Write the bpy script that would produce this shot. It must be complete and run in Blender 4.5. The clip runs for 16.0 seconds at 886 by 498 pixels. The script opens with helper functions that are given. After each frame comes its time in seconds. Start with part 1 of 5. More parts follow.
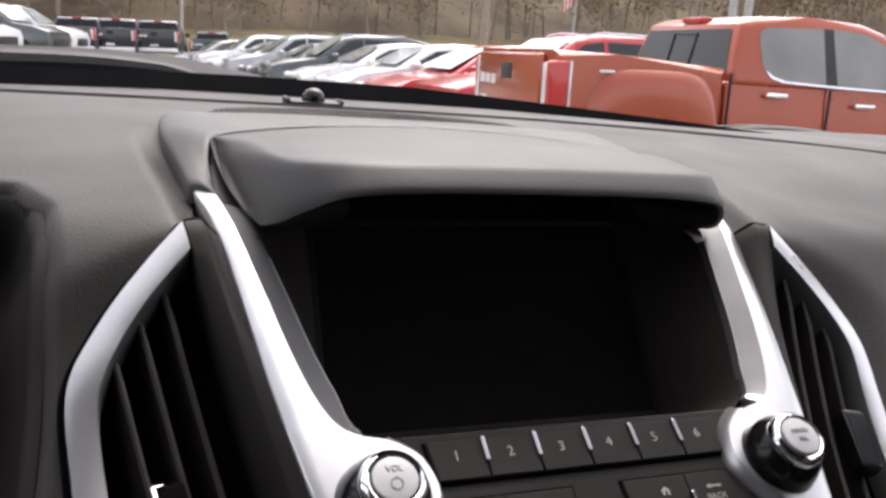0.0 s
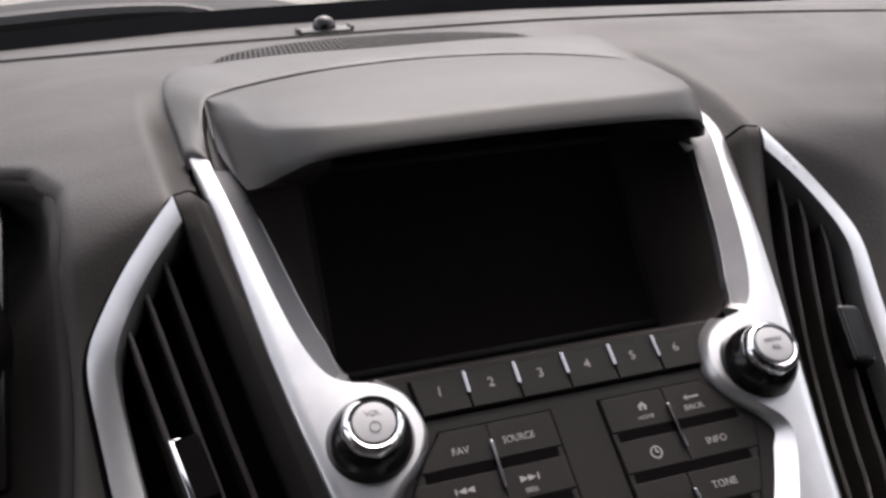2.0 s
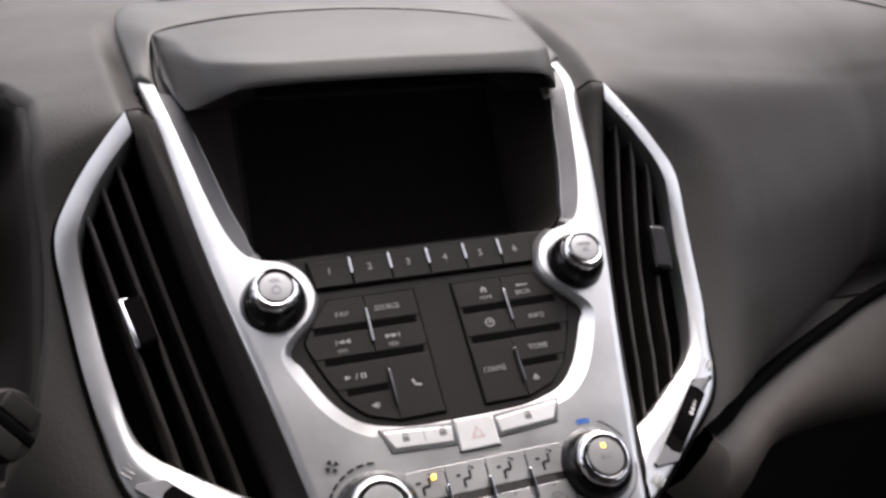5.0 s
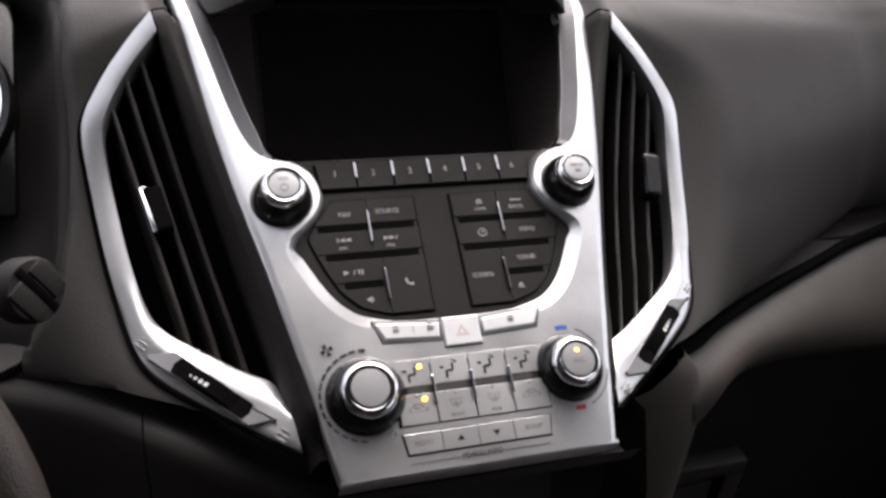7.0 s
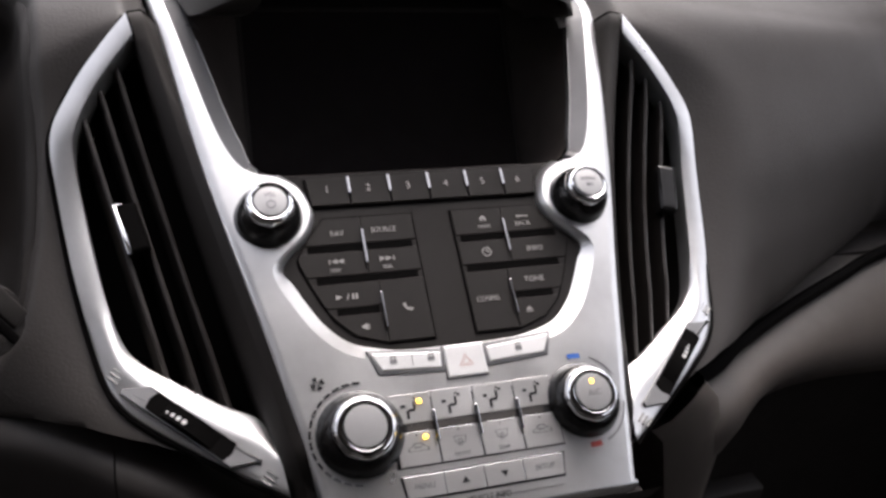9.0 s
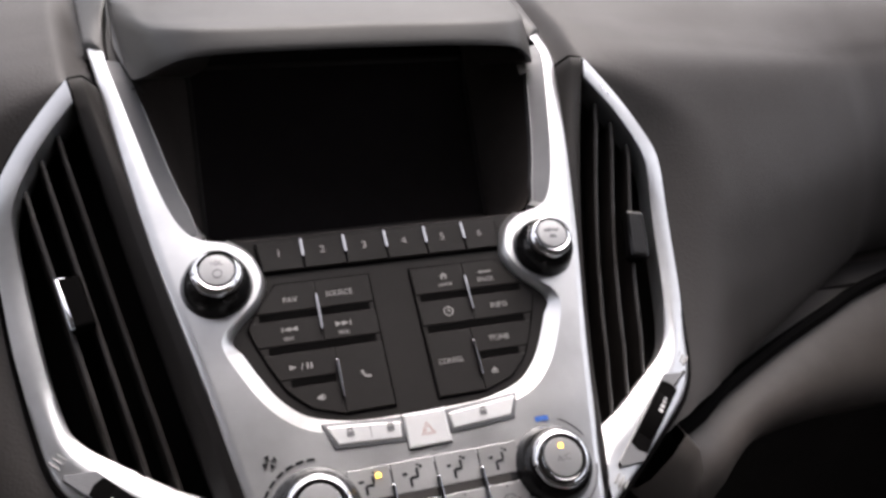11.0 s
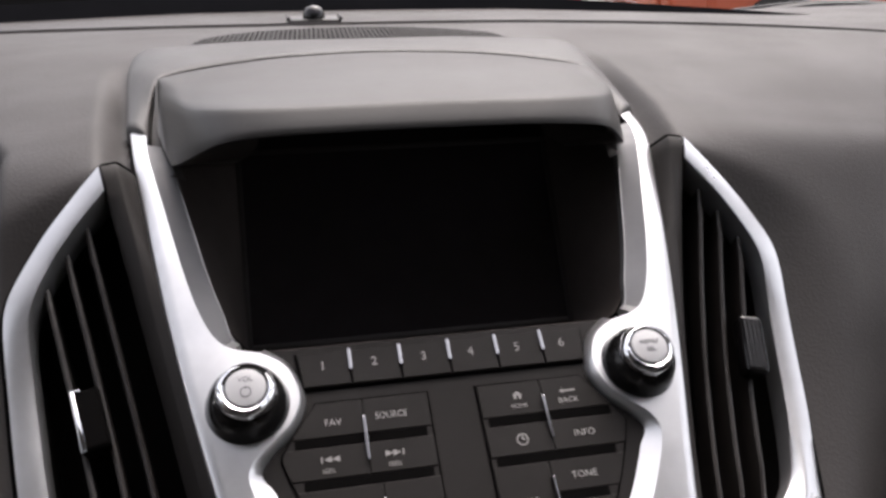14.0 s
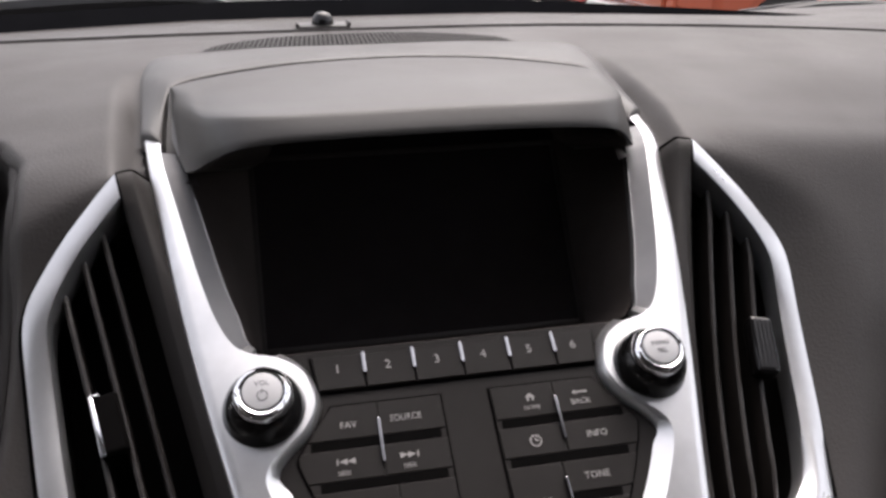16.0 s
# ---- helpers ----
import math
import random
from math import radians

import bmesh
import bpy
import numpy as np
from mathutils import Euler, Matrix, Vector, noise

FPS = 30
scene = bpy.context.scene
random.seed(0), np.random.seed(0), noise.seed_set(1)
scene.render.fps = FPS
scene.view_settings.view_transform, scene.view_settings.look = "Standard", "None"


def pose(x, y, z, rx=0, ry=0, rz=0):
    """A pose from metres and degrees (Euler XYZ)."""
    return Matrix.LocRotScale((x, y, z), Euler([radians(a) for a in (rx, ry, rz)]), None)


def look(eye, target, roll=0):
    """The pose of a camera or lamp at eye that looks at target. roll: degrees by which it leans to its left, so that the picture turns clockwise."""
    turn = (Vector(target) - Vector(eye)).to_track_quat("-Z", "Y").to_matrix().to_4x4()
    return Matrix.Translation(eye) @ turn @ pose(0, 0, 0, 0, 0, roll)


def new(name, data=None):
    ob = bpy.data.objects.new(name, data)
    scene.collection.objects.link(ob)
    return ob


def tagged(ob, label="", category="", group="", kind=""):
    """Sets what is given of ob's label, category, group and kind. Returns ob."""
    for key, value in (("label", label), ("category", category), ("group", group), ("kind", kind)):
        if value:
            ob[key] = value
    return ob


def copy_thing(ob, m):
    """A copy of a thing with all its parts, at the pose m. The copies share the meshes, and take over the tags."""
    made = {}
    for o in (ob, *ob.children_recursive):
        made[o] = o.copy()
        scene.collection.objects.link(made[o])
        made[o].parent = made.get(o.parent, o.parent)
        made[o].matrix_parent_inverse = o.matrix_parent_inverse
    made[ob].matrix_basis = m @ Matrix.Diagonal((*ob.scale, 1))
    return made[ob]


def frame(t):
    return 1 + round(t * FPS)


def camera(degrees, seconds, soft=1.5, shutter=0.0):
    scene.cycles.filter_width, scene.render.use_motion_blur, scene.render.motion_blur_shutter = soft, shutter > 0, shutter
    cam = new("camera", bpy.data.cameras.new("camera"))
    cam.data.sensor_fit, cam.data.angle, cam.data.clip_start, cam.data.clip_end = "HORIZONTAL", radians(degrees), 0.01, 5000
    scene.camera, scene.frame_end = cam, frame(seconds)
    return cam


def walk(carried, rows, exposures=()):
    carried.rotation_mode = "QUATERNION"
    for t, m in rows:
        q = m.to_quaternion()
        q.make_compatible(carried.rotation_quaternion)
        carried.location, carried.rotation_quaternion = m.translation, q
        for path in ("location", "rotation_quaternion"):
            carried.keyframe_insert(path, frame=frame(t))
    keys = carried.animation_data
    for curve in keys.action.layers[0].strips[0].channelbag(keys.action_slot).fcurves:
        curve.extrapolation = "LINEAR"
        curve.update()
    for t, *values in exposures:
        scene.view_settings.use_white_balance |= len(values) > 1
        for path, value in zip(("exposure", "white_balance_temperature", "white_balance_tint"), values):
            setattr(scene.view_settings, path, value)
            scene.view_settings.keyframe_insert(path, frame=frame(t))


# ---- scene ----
cam = camera(55.7, 16.0, soft=3.0)
PATH = [
    (0, (-0.171, -0.261, 1.356), (0.539, 1.536, 0.837), 5.6),
    (0.5, (-0.167, -0.255, 1.351), (0.551, 1.526, 0.795), 5.9),
    (1, (-0.158, -0.258, 1.365), (0.497, 1.533, 0.764), 2.2),
    (1.5, (-0.138, -0.27, 1.378), (0.402, 1.489, 0.593), -0.7),
    (2, (-0.132, -0.283, 1.389), (0.375, 1.484, 0.599), -1.8),
    (2.5, (-0.131, -0.28, 1.384), (0.404, 1.472, 0.581), -0.8),
    (3, (-0.136, -0.287, 1.383), (0.447, 1.444, 0.569), 1.1),
    (3.5, (-0.126, -0.294, 1.384), (0.375, 1.455, 0.554), 1.6),
    (4, (-0.12, -0.292, 1.382), (0.38, 1.453, 0.542), 1.0),
    (4.5, (-0.122, -0.33, 1.393), (0.43, 1.371, 0.497), 1.8),
    (4.7, (-0.134, -0.373, 1.414), (0.485, 1.302, 0.514), 2.3),
    (6.8, (-0.137, -0.43, 1.427), (0.423, 1.189, 0.396), 5.6),
    (7, (-0.135, -0.428, 1.425), (0.43, 1.171, 0.366), 5.9),
    (7.5, (-0.132, -0.421, 1.421), (0.429, 1.164, 0.338), 6.1),
    (8, (-0.128, -0.405, 1.413), (0.441, 1.191, 0.35), 6.3),
    (8.5, (-0.125, -0.391, 1.409), (0.434, 1.198, 0.331), 5.6),
    (8.7, (-0.129, -0.393, 1.409), (0.45, 1.202, 0.351), 6.2),
    (10.8, (-0.094, -0.383, 1.409), (0.485, 1.249, 0.409), 3.4),
    (11, (-0.101, -0.378, 1.413), (0.49, 1.27, 0.446), 3.5),
    (11.5, (-0.087, -0.335, 1.412), (0.412, 1.429, 0.612), 4.5),
    (12, (-0.069, -0.319, 1.401), (0.375, 1.449, 0.58), 1.0),
    (12.5, (-0.067, -0.325, 1.404), (0.346, 1.469, 0.622), -0.5),
    (13, (-0.068, -0.323, 1.4), (0.345, 1.469, 0.614), -0.1),
    (13.5, (-0.069, -0.324, 1.4), (0.328, 1.471, 0.611), 0.1),
    (14, (-0.072, -0.318, 1.393), (0.325, 1.471, 0.592), 0.8),
    (14.5, (-0.069, -0.322, 1.398), (0.321, 1.468, 0.595), 0.5),
    (15, (-0.07, -0.323, 1.398), (0.324, 1.469, 0.602), 0.4),
    (15.5, (-0.069, -0.324, 1.397), (0.32, 1.473, 0.609), 0.2),
    (16, (-0.075, -0.321, 1.395), (0.306, 1.474, 0.6), 0.1),
]
walk(cam, [(t, look(eye, target, roll)) for t, eye, target, roll in PATH])

# ---- world and light ----
W = bpy.data.worlds.new("sky")
scene.world = W
W.use_nodes = True
_n, _l = W.node_tree.nodes, W.node_tree.links
_sky = _n.new("ShaderNodeTexSky")
_sky.sky_type = "NISHITA"
_sky.sun_disc = False
_sky.sun_elevation, _sky.sun_rotation = radians(58), radians(26)
_sky.air_density, _sky.dust_density, _sky.ozone_density = 1.0, 4.0, 1.0
_n["Background"].inputs["Strength"].default_value = 0.15
_hs = _n.new("ShaderNodeHueSaturation")
_hs.inputs["Saturation"].default_value = 0.3
_l.new(_sky.outputs[0], _hs.inputs["Color"])
_l.new(_hs.outputs[0], _n["Background"].inputs["Color"])
sun = new("sun", bpy.data.lights.new("sun", "SUN"))
sun.data.energy, sun.data.angle, sun.data.color = 0.5, radians(60), (1.0, 0.96, 0.9)
sun.matrix_world = look((4.6, 9.2, 16.8), (0, 0, 0))
scene.view_settings.exposure = 1.62
scene.view_settings.use_white_balance = True
scene.view_settings.white_balance_temperature, scene.view_settings.white_balance_tint = 6700, 16


# ---- materials ----
def mat(name, base, rough=0.5, metal=0.0, vary=0.12, scale=40.0, bump=0.0, bscale=600.0, spec=0.5, stain=0.0, coat=0.0):
    m = bpy.data.materials.new(name)
    m.use_nodes = True
    n, l = m.node_tree.nodes, m.node_tree.links
    b = n["Principled BSDF"]
    b.inputs["Metallic"].default_value = metal
    b.inputs["Specular IOR Level"].default_value = spec
    b.inputs["Coat Weight"].default_value = coat
    co = n.new("ShaderNodeTexCoord")
    t = n.new("ShaderNodeTexNoise")
    t.inputs["Scale"].default_value, t.inputs["Detail"].default_value = scale, 5.0
    l.new(co.outputs["Object"], t.inputs["Vector"])
    r = n.new("ShaderNodeMapRange")
    r.inputs["From Min"].default_value, r.inputs["From Max"].default_value = 0.3, 0.7
    r.inputs["To Min"].default_value, r.inputs["To Max"].default_value = 1 - vary, 1 + vary
    l.new(t.outputs["Fac"], r.inputs["Value"])
    mul = n.new("ShaderNodeVectorMath")
    mul.operation = "SCALE"
    mul.inputs[0].default_value = base
    l.new(r.outputs[0], mul.inputs["Scale"])
    l.new(mul.outputs[0], b.inputs["Base Color"])
    t2 = n.new("ShaderNodeTexNoise")
    t2.inputs["Scale"].default_value, t2.inputs["Detail"].default_value = scale * 0.17, 4.0
    l.new(co.outputs["Object"], t2.inputs["Vector"])
    r2 = n.new("ShaderNodeMapRange")
    r2.inputs["From Min"].default_value, r2.inputs["From Max"].default_value = 0.3, 0.7
    r2.inputs["To Min"].default_value, r2.inputs["To Max"].default_value = max(0.02, rough - 0.06 - stain), min(1.0, rough + 0.06 + stain)
    l.new(t2.outputs["Fac"], r2.inputs["Value"])
    l.new(r2.outputs[0], b.inputs["Roughness"])
    if bump:
        v = n.new("ShaderNodeTexVoronoi")
        v.inputs["Scale"].default_value = bscale
        l.new(co.outputs["Object"], v.inputs["Vector"])
        bp = n.new("ShaderNodeBump")
        bp.inputs["Strength"].default_value, bp.inputs["Distance"].default_value = bump, 0.0004
        l.new(v.outputs["Distance"], bp.inputs["Height"])
        l.new(bp.outputs[0], b.inputs["Normal"])
    return m


def glow(name, col, strength):
    m = bpy.data.materials.new(name)
    m.use_nodes = True
    b = m.node_tree.nodes["Principled BSDF"]
    b.inputs["Base Color"].default_value = (0.01, 0.01, 0.01, 1)
    b.inputs["Emission Color"].default_value = (*col, 1)
    b.inputs["Emission Strength"].default_value = strength
    return m


M_DASH = mat("dash_soft_plastic", (0.0302, 0.0268, 0.025), 0.58, vary=0.04, scale=60, bump=0.3, bscale=640, stain=0.004, spec=0.3)
M_HOOD = mat("visor_smooth_plastic", (0.0262, 0.0248, 0.0234), 0.5, vary=0.06, scale=50, bump=0.12, bscale=1400, spec=0.4)
M_GRILLE = mat("speaker_grille_plastic", (0.012, 0.0106, 0.0098), 0.7, vary=0.08, scale=60, bump=0.3, bscale=900, spec=0.25)
M_LOWER = mat("lower_dash_plastic", (0.062, 0.0525, 0.0465), 0.5, vary=0.1, scale=50, bump=0.2, bscale=800)
M_TRIM = mat("trim_strip_plastic", (0.0145, 0.0124, 0.0114), 0.6, vary=0.08, scale=80, bump=0.1, bscale=1500, spec=0.22)
M_FACE = mat("faceplate_plastic", (0.0096, 0.0078, 0.0072), 0.6, spec=0.2, vary=0.06, scale=90, bump=0.12, bscale=2200)
M_KEY = mat("key_plastic", (0.0102, 0.0084, 0.0077), 0.58, spec=0.2, vary=0.08, scale=120, bump=0.12, bscale=2400)
M_SILVER = mat("silver_satin_paint", (0.61, 0.614, 0.62), 0.33, metal=0.85, vary=0.03, scale=160)
# satin grey for slopes, key rims and dishes, darker than the silver
M_LIP = mat("grey_satin", (0.15, 0.152, 0.158), 0.46, metal=0.3, vary=0.04, scale=140, stain=0.015)
M_SILVER_KEY = mat("silver_key_paint", (0.5, 0.502, 0.505), 0.36, metal=0.8, vary=0.03, scale=160)
M_CHROME = mat("chrome", (0.85, 0.86, 0.88), 0.08, metal=1.0, vary=0.03, scale=90)
M_DIV = mat("divider_chrome", (0.3, 0.3, 0.31), 0.16, metal=1.0, vary=0.05, scale=120)
M_LOCK = mat("pale_silver_key_paint", (0.74, 0.742, 0.745), 0.36, metal=0.35, vary=0.03, scale=160)
M_CAP_GREY = mat("knob_cap_mid_grey", (0.3, 0.3, 0.305), 0.42, metal=0.3, vary=0.03, scale=200)
M_CAP = mat("knob_cap_grey", (0.4, 0.402, 0.41), 0.42, metal=0.2, vary=0.03, scale=200)
M_BLACK = mat("gloss_black_plastic", (0.007, 0.0066, 0.0068), 0.2, vary=0.15, scale=120, spec=0.35)
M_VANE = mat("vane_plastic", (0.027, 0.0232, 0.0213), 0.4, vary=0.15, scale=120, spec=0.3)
# near-black with almost no sheen, holds the darkness of deep slots and cavities
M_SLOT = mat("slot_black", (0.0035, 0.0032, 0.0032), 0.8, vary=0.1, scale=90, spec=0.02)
M_MATT = mat("matt_black_plastic", (0.023, 0.0195, 0.018), 0.6, vary=0.15, scale=90)
# lighter than the matt black, bounced cabin light in the recess put into the colour
M_RECESS = mat("recess_plastic", (0.042, 0.035, 0.032), 0.6, vary=0.1, scale=90, spec=0.3)
M_SCREEN = mat("display_glass_off", (0.019, 0.0165, 0.0172), 0.2, vary=0.1, scale=60, spec=0.22)
M_MARK = mat("printed_grey_marks", (0.28, 0.272, 0.265), 0.6, vary=0.05, scale=300)
M_DARKMARK = mat("printed_dark_marks", (0.016, 0.016, 0.018), 0.7, spec=0.15, vary=0.05, scale=300)
M_FADEMARK = mat("printed_faint_marks", (0.33, 0.33, 0.33), 0.55, vary=0.05, scale=300)
M_BLUE = mat("printed_blue", (0.03, 0.12, 0.42), 0.5, vary=0.05, scale=300)
M_PALERED = mat("printed_pale_red", (0.5, 0.33, 0.3), 0.5, vary=0.05, scale=300)
M_RED = mat("printed_red", (0.42, 0.06, 0.05), 0.5, vary=0.05, scale=300)
M_AMBER = glow("amber_led", (1.0, 0.6, 0.06), 2.2)

# ---- mesh helpers ----
XA = Vector((1, 0, 0))
TILT_FACE = math.atan(0.645)
FACE = Matrix.Translation((0, 0, 1.2)) @ Matrix.Rotation(TILT_FACE, 4, "X")


FLAT = {"radio_key", "preset_key", "climate_key", "menu_key", "lock_key", "child_lock_key", "hazard_key", "wheel_recess", "chrome_divider", "tab", "faceplate"}


def part(name, bm, material, parent=None, label="", sharp=40, flip=True):
    sharp = 14 if name in FLAT else sharp
    if flip:
        bmesh.ops.recalc_face_normals(bm, faces=bm.faces[:])
    me = bpy.data.meshes.new(name)
    bm.to_mesh(me)
    bm.free()
    me.shade_smooth()
    me.set_sharp_from_angle(angle=radians(sharp))
    me.materials.append(material)
    ob = new(name, me)
    if parent is not None:
        ob.parent = parent
    if label:
        ob["label"] = label
    return ob


def thing(name, m, label, category, group="", kind=""):
    ob = new(name)
    ob.empty_display_size = 0.05
    ob.matrix_world = m
    return tagged(ob, label, category, group, kind)


def interp(x, pts):
    return float(np.interp(x, [p[0] for p in pts], [p[1] for p in pts]))


def smooth(pts, n, closed=False):
    """Catmull-Rom through the points, resampled evenly to n points, or with n 0 twelve to a span."""
    p = [Vector(q) for q in pts]
    out = []
    k = len(p)
    for i in range(k if closed else k - 1):
        a, b, c, d = (p[(i + j) % k] if closed else p[min(max(i + j, 0), k - 1)] for j in (-1, 0, 1, 2))
        for s in range(12):
            t = s / 12
            out.append(0.5 * (2 * b + (c - a) * t + (2 * a - 5 * b + 4 * c - d) * t * t + (3 * b - a - 3 * c + d) * t ** 3))
    out.append(p[0] if closed else p[-1])
    return resample(out, n) if n else out


def resample(pts, n):
    p = [Vector(q) for q in pts]
    cum = [0.0]
    for a, b in zip(p, p[1:]):
        cum.append(cum[-1] + (b - a).length)
    out = []
    for i in range(n):
        s = cum[-1] * i / (n - 1)
        j = max(0, min(len(p) - 2, int(np.searchsorted(cum, s, side="right")) - 1))
        f = (s - cum[j]) / max(1e-9, cum[j + 1] - cum[j])
        out.append(p[j].lerp(p[j + 1], min(1, f)))
    return out


def grid(rows, bm=None, closed_u=False):
    """A sheet of quads through rows of points."""
    bm = bm or bmesh.new()
    vs = [[bm.verts.new(p) for p in r] for r in rows]
    for a, b in zip(vs, vs[1:]):
        m = len(a)
        for i in range(m if closed_u else m - 1):
            j = (i + 1) % m
            q = [a[i], a[j], b[j], b[i]]
            try:
                bm.faces.new(q)
            except ValueError:
                pass
    return bm


def prism(outline, z0, z1, bev=0.0, seg=2, bm=None):
    bm = bm or bmesh.new()
    lo = [bm.verts.new((p[0], p[1], z0)) for p in outline]
    hi = [bm.verts.new((p[0], p[1], z1)) for p in outline]
    k = len(lo)
    bm.faces.new(lo[::-1])
    top = bm.faces.new(hi)
    for i in range(k):
        j = (i + 1) % k
        bm.faces.new((lo[i], lo[j], hi[j], hi[i]))
    if bev:
        bmesh.ops.bevel(bm, geom=list(top.edges), offset=bev, segments=seg, profile=0.5, affect="EDGES", clamp_overlap=True)
    return bm


def box(x0, x1, y0, y1, z0, z1, bev=0.0, seg=2, bm=None):
    bm = bm or bmesh.new()
    made = bmesh.ops.create_cube(bm, size=1.0, matrix=Matrix.Translation(((x0 + x1) / 2, (y0 + y1) / 2, (z0 + z1) / 2)) @ Matrix.Diagonal((x1 - x0, y1 - y0, z1 - z0, 1)))
    if bev:
        es = {e for v in made["verts"] for e in v.link_edges}
        bmesh.ops.bevel(bm, geom=list(es), offset=bev, segments=seg, profile=0.5, affect="EDGES", clamp_overlap=True)
    return bm


def lathe(profile, n=40, bm=None, at=(0, 0, 0), wobble=None, cap=True):
    """Turn a profile of (radius, height) about z."""
    bm = bm or bmesh.new()
    rows = []
    for r, h in profile:
        rows.append([(at[0] + r * (wobble(i / n, h) if wobble else 1) * math.cos(2 * math.pi * i / n), at[1] + r * (wobble(i / n, h) if wobble else 1) * math.sin(2 * math.pi * i / n), at[2] + h) for i in range(n)])
    grid(rows, bm, closed_u=True)
    bm.verts.ensure_lookup_table()
    k = len(bm.verts)
    if cap and profile[-1][0] > 1e-6:
        bm.faces.new([bm.verts[k - n + i] for i in range(n)])
    return bm


def tube(pts, r, n=8, bm=None, cap=True):
    bm = bm or bmesh.new()
    pts = [Vector(p) for p in pts]
    rows = []
    for i, p in enumerate(pts):
        d = (pts[min(i + 1, len(pts) - 1)] - pts[max(i - 1, 0)]).normalized()
        s = d.cross(Vector((0, 0, 1)))
        s = s.normalized() if s.length > 1e-4 else XA.copy()
        u = s.cross(d)
        rr = r[i] if isinstance(r, (list, tuple)) else r
        rows.append([p + rr * (math.cos(2 * math.pi * k / n) * s + math.sin(2 * math.pi * k / n) * u) for k in range(n)])
    grid(rows, bm, closed_u=True)
    if cap:
        bm.verts.ensure_lookup_table()
        k = len(bm.verts)
        bm.faces.new([bm.verts[k - n + i] for i in range(n)])
        bm.faces.new([bm.verts[k - n * len(pts) + i] for i in range(n)][::-1])
    return bm


def words(text, size, material, parent, m, name="lettering", bold=0.0, label="", width=None):
    """Flat raised letters in the built-in font, centred on the pose m."""
    cu = bpy.data.curves.new("letters", "FONT")
    cu.body, cu.size, cu.align_x, cu.align_y = text, size, "CENTER", "CENTER"
    cu.extrude, cu.offset, cu.resolution_u = 0.00012, bold, 3
    if width:
        cu.space_character = 1.0
    tmp = bpy.data.objects.new("letters", cu)
    scene.collection.objects.link(tmp)
    me = bpy.data.meshes.new_from_object(tmp.evaluated_get(bpy.context.evaluated_depsgraph_get()))
    bpy.data.objects.remove(tmp)
    bpy.data.curves.remove(cu)
    me.name = name
    if width and me.vertices:
        xs = [v.co.x for v in me.vertices]
        me.transform(Matrix.Diagonal((width / (max(xs) - min(xs)), 1, 1, 1)))
    me.materials.clear()
    me.materials.append(material)
    ob = new(name, me)
    if parent is not None:
        ob.parent = parent
    ob.matrix_basis = m
    if label:
        ob["label"] = label
    return ob


def at(u, v, w=0.0, turn=0.0):
    return pose(u, v, w, 0, 0, turn)

# ---- centre stack ----
UOUT = [(-0.178, 0.0742), (-0.15, 0.0798), (-0.13, 0.0835), (-0.11, 0.0878), (-0.09, 0.0921), (-0.07, 0.0966), (-0.05, 0.1013), (-0.03, 0.1062), (-0.01, 0.1109), (0.01, 0.1153), (0.03, 0.1194), (0.05, 0.1232), (0.07, 0.1269), (0.09, 0.1305), (0.11, 0.134), (0.13, 0.1372), (0.1385, 0.1386), (0.147, 0.14), (0.1545, 0.1412)]
UIN = [(-0.1015, 0.0), (-0.1012, 0.024), (-0.0995, 0.0395), (-0.0936, 0.0578), (-0.0812, 0.0715), (-0.063, 0.0822), (-0.0495, 0.0876), (-0.0415, 0.0858), (-0.0345, 0.0785), (-0.027, 0.0705), (-0.016, 0.0658), (-0.006, 0.0676), (0.001, 0.072), (0.0065, 0.081), (0.0098, 0.092), (0.016, 0.0994), (0.03, 0.106), (0.05, 0.112), (0.07, 0.1168), (0.09, 0.1215), (0.11, 0.1262), (0.119, 0.1283), (0.13, 0.1302), (0.14, 0.1313), (0.1455, 0.1322), (0.15, 0.136), (0.1545, 0.1408)]
EDGE_W = [(-0.178, 0.0), (-0.1, 0.0008), (-0.03, 0.0012), (0.02, 0.0018), (0.06, 0.003), (0.1, 0.003), (0.113, 0.0024), (0.122, 0.0005), (0.132, -0.0035), (0.145, -0.0105), (0.1545, -0.0155)]


def ease(x):
    x = min(1.0, max(0.0, x))
    return x * x * (3 - 2 * x)


def crown(u, v):
    """Height of the silver panel: almost flat, falling towards its outer sides and to the radio pad."""
    d = max(0.0, interp(v, UOUT) - abs(u))
    k = ease((v + 0.03) / 0.1)
    width = 0.036 - 0.02 * k
    return interp(v, EDGE_W) + (0.0026 - 0.0016 * k) * (1 - max(0.0, 1 - d / width) ** 2)


def boundary(n=160):
    """Right half of the inner edge, from the top down to the middle."""
    pts = [(u, v, 0) for v, u in UIN][::-1]
    return smooth(pts, n)


stack = thing("center_stack", FACE, "satin silver car centre stack with dark radio keys and knobs", "car console")

half = boundary()
edge = [(p.x, p.y) for p in half] + [(-p.x, p.y) for p in half[-2::-1]]
vs = sorted(set([round(p.y, 5) for p in half]) | set(np.round(np.linspace(-0.175, -0.1015, 26), 5)))
bm = bmesh.new()
for side in (1, -1):
    rows = []
    for v in vs:
        uo = interp(v, UOUT)
        ui = interp(v, [(p.y, p.x) for p in half[::-1]]) if v > -0.1015 else 0.0
        row = [(side * uo, v, crown(uo, v) - 0.016), (side * (uo + 0.0004), v, crown(uo, v) - 0.0014)]
        for c in range(27):
            u = max(ui, (uo - 0.0008) * (1 - c / 26))
            row.append((side * u, v, crown(u, v)))
        rows.append(row)
    grid(rows, bm)
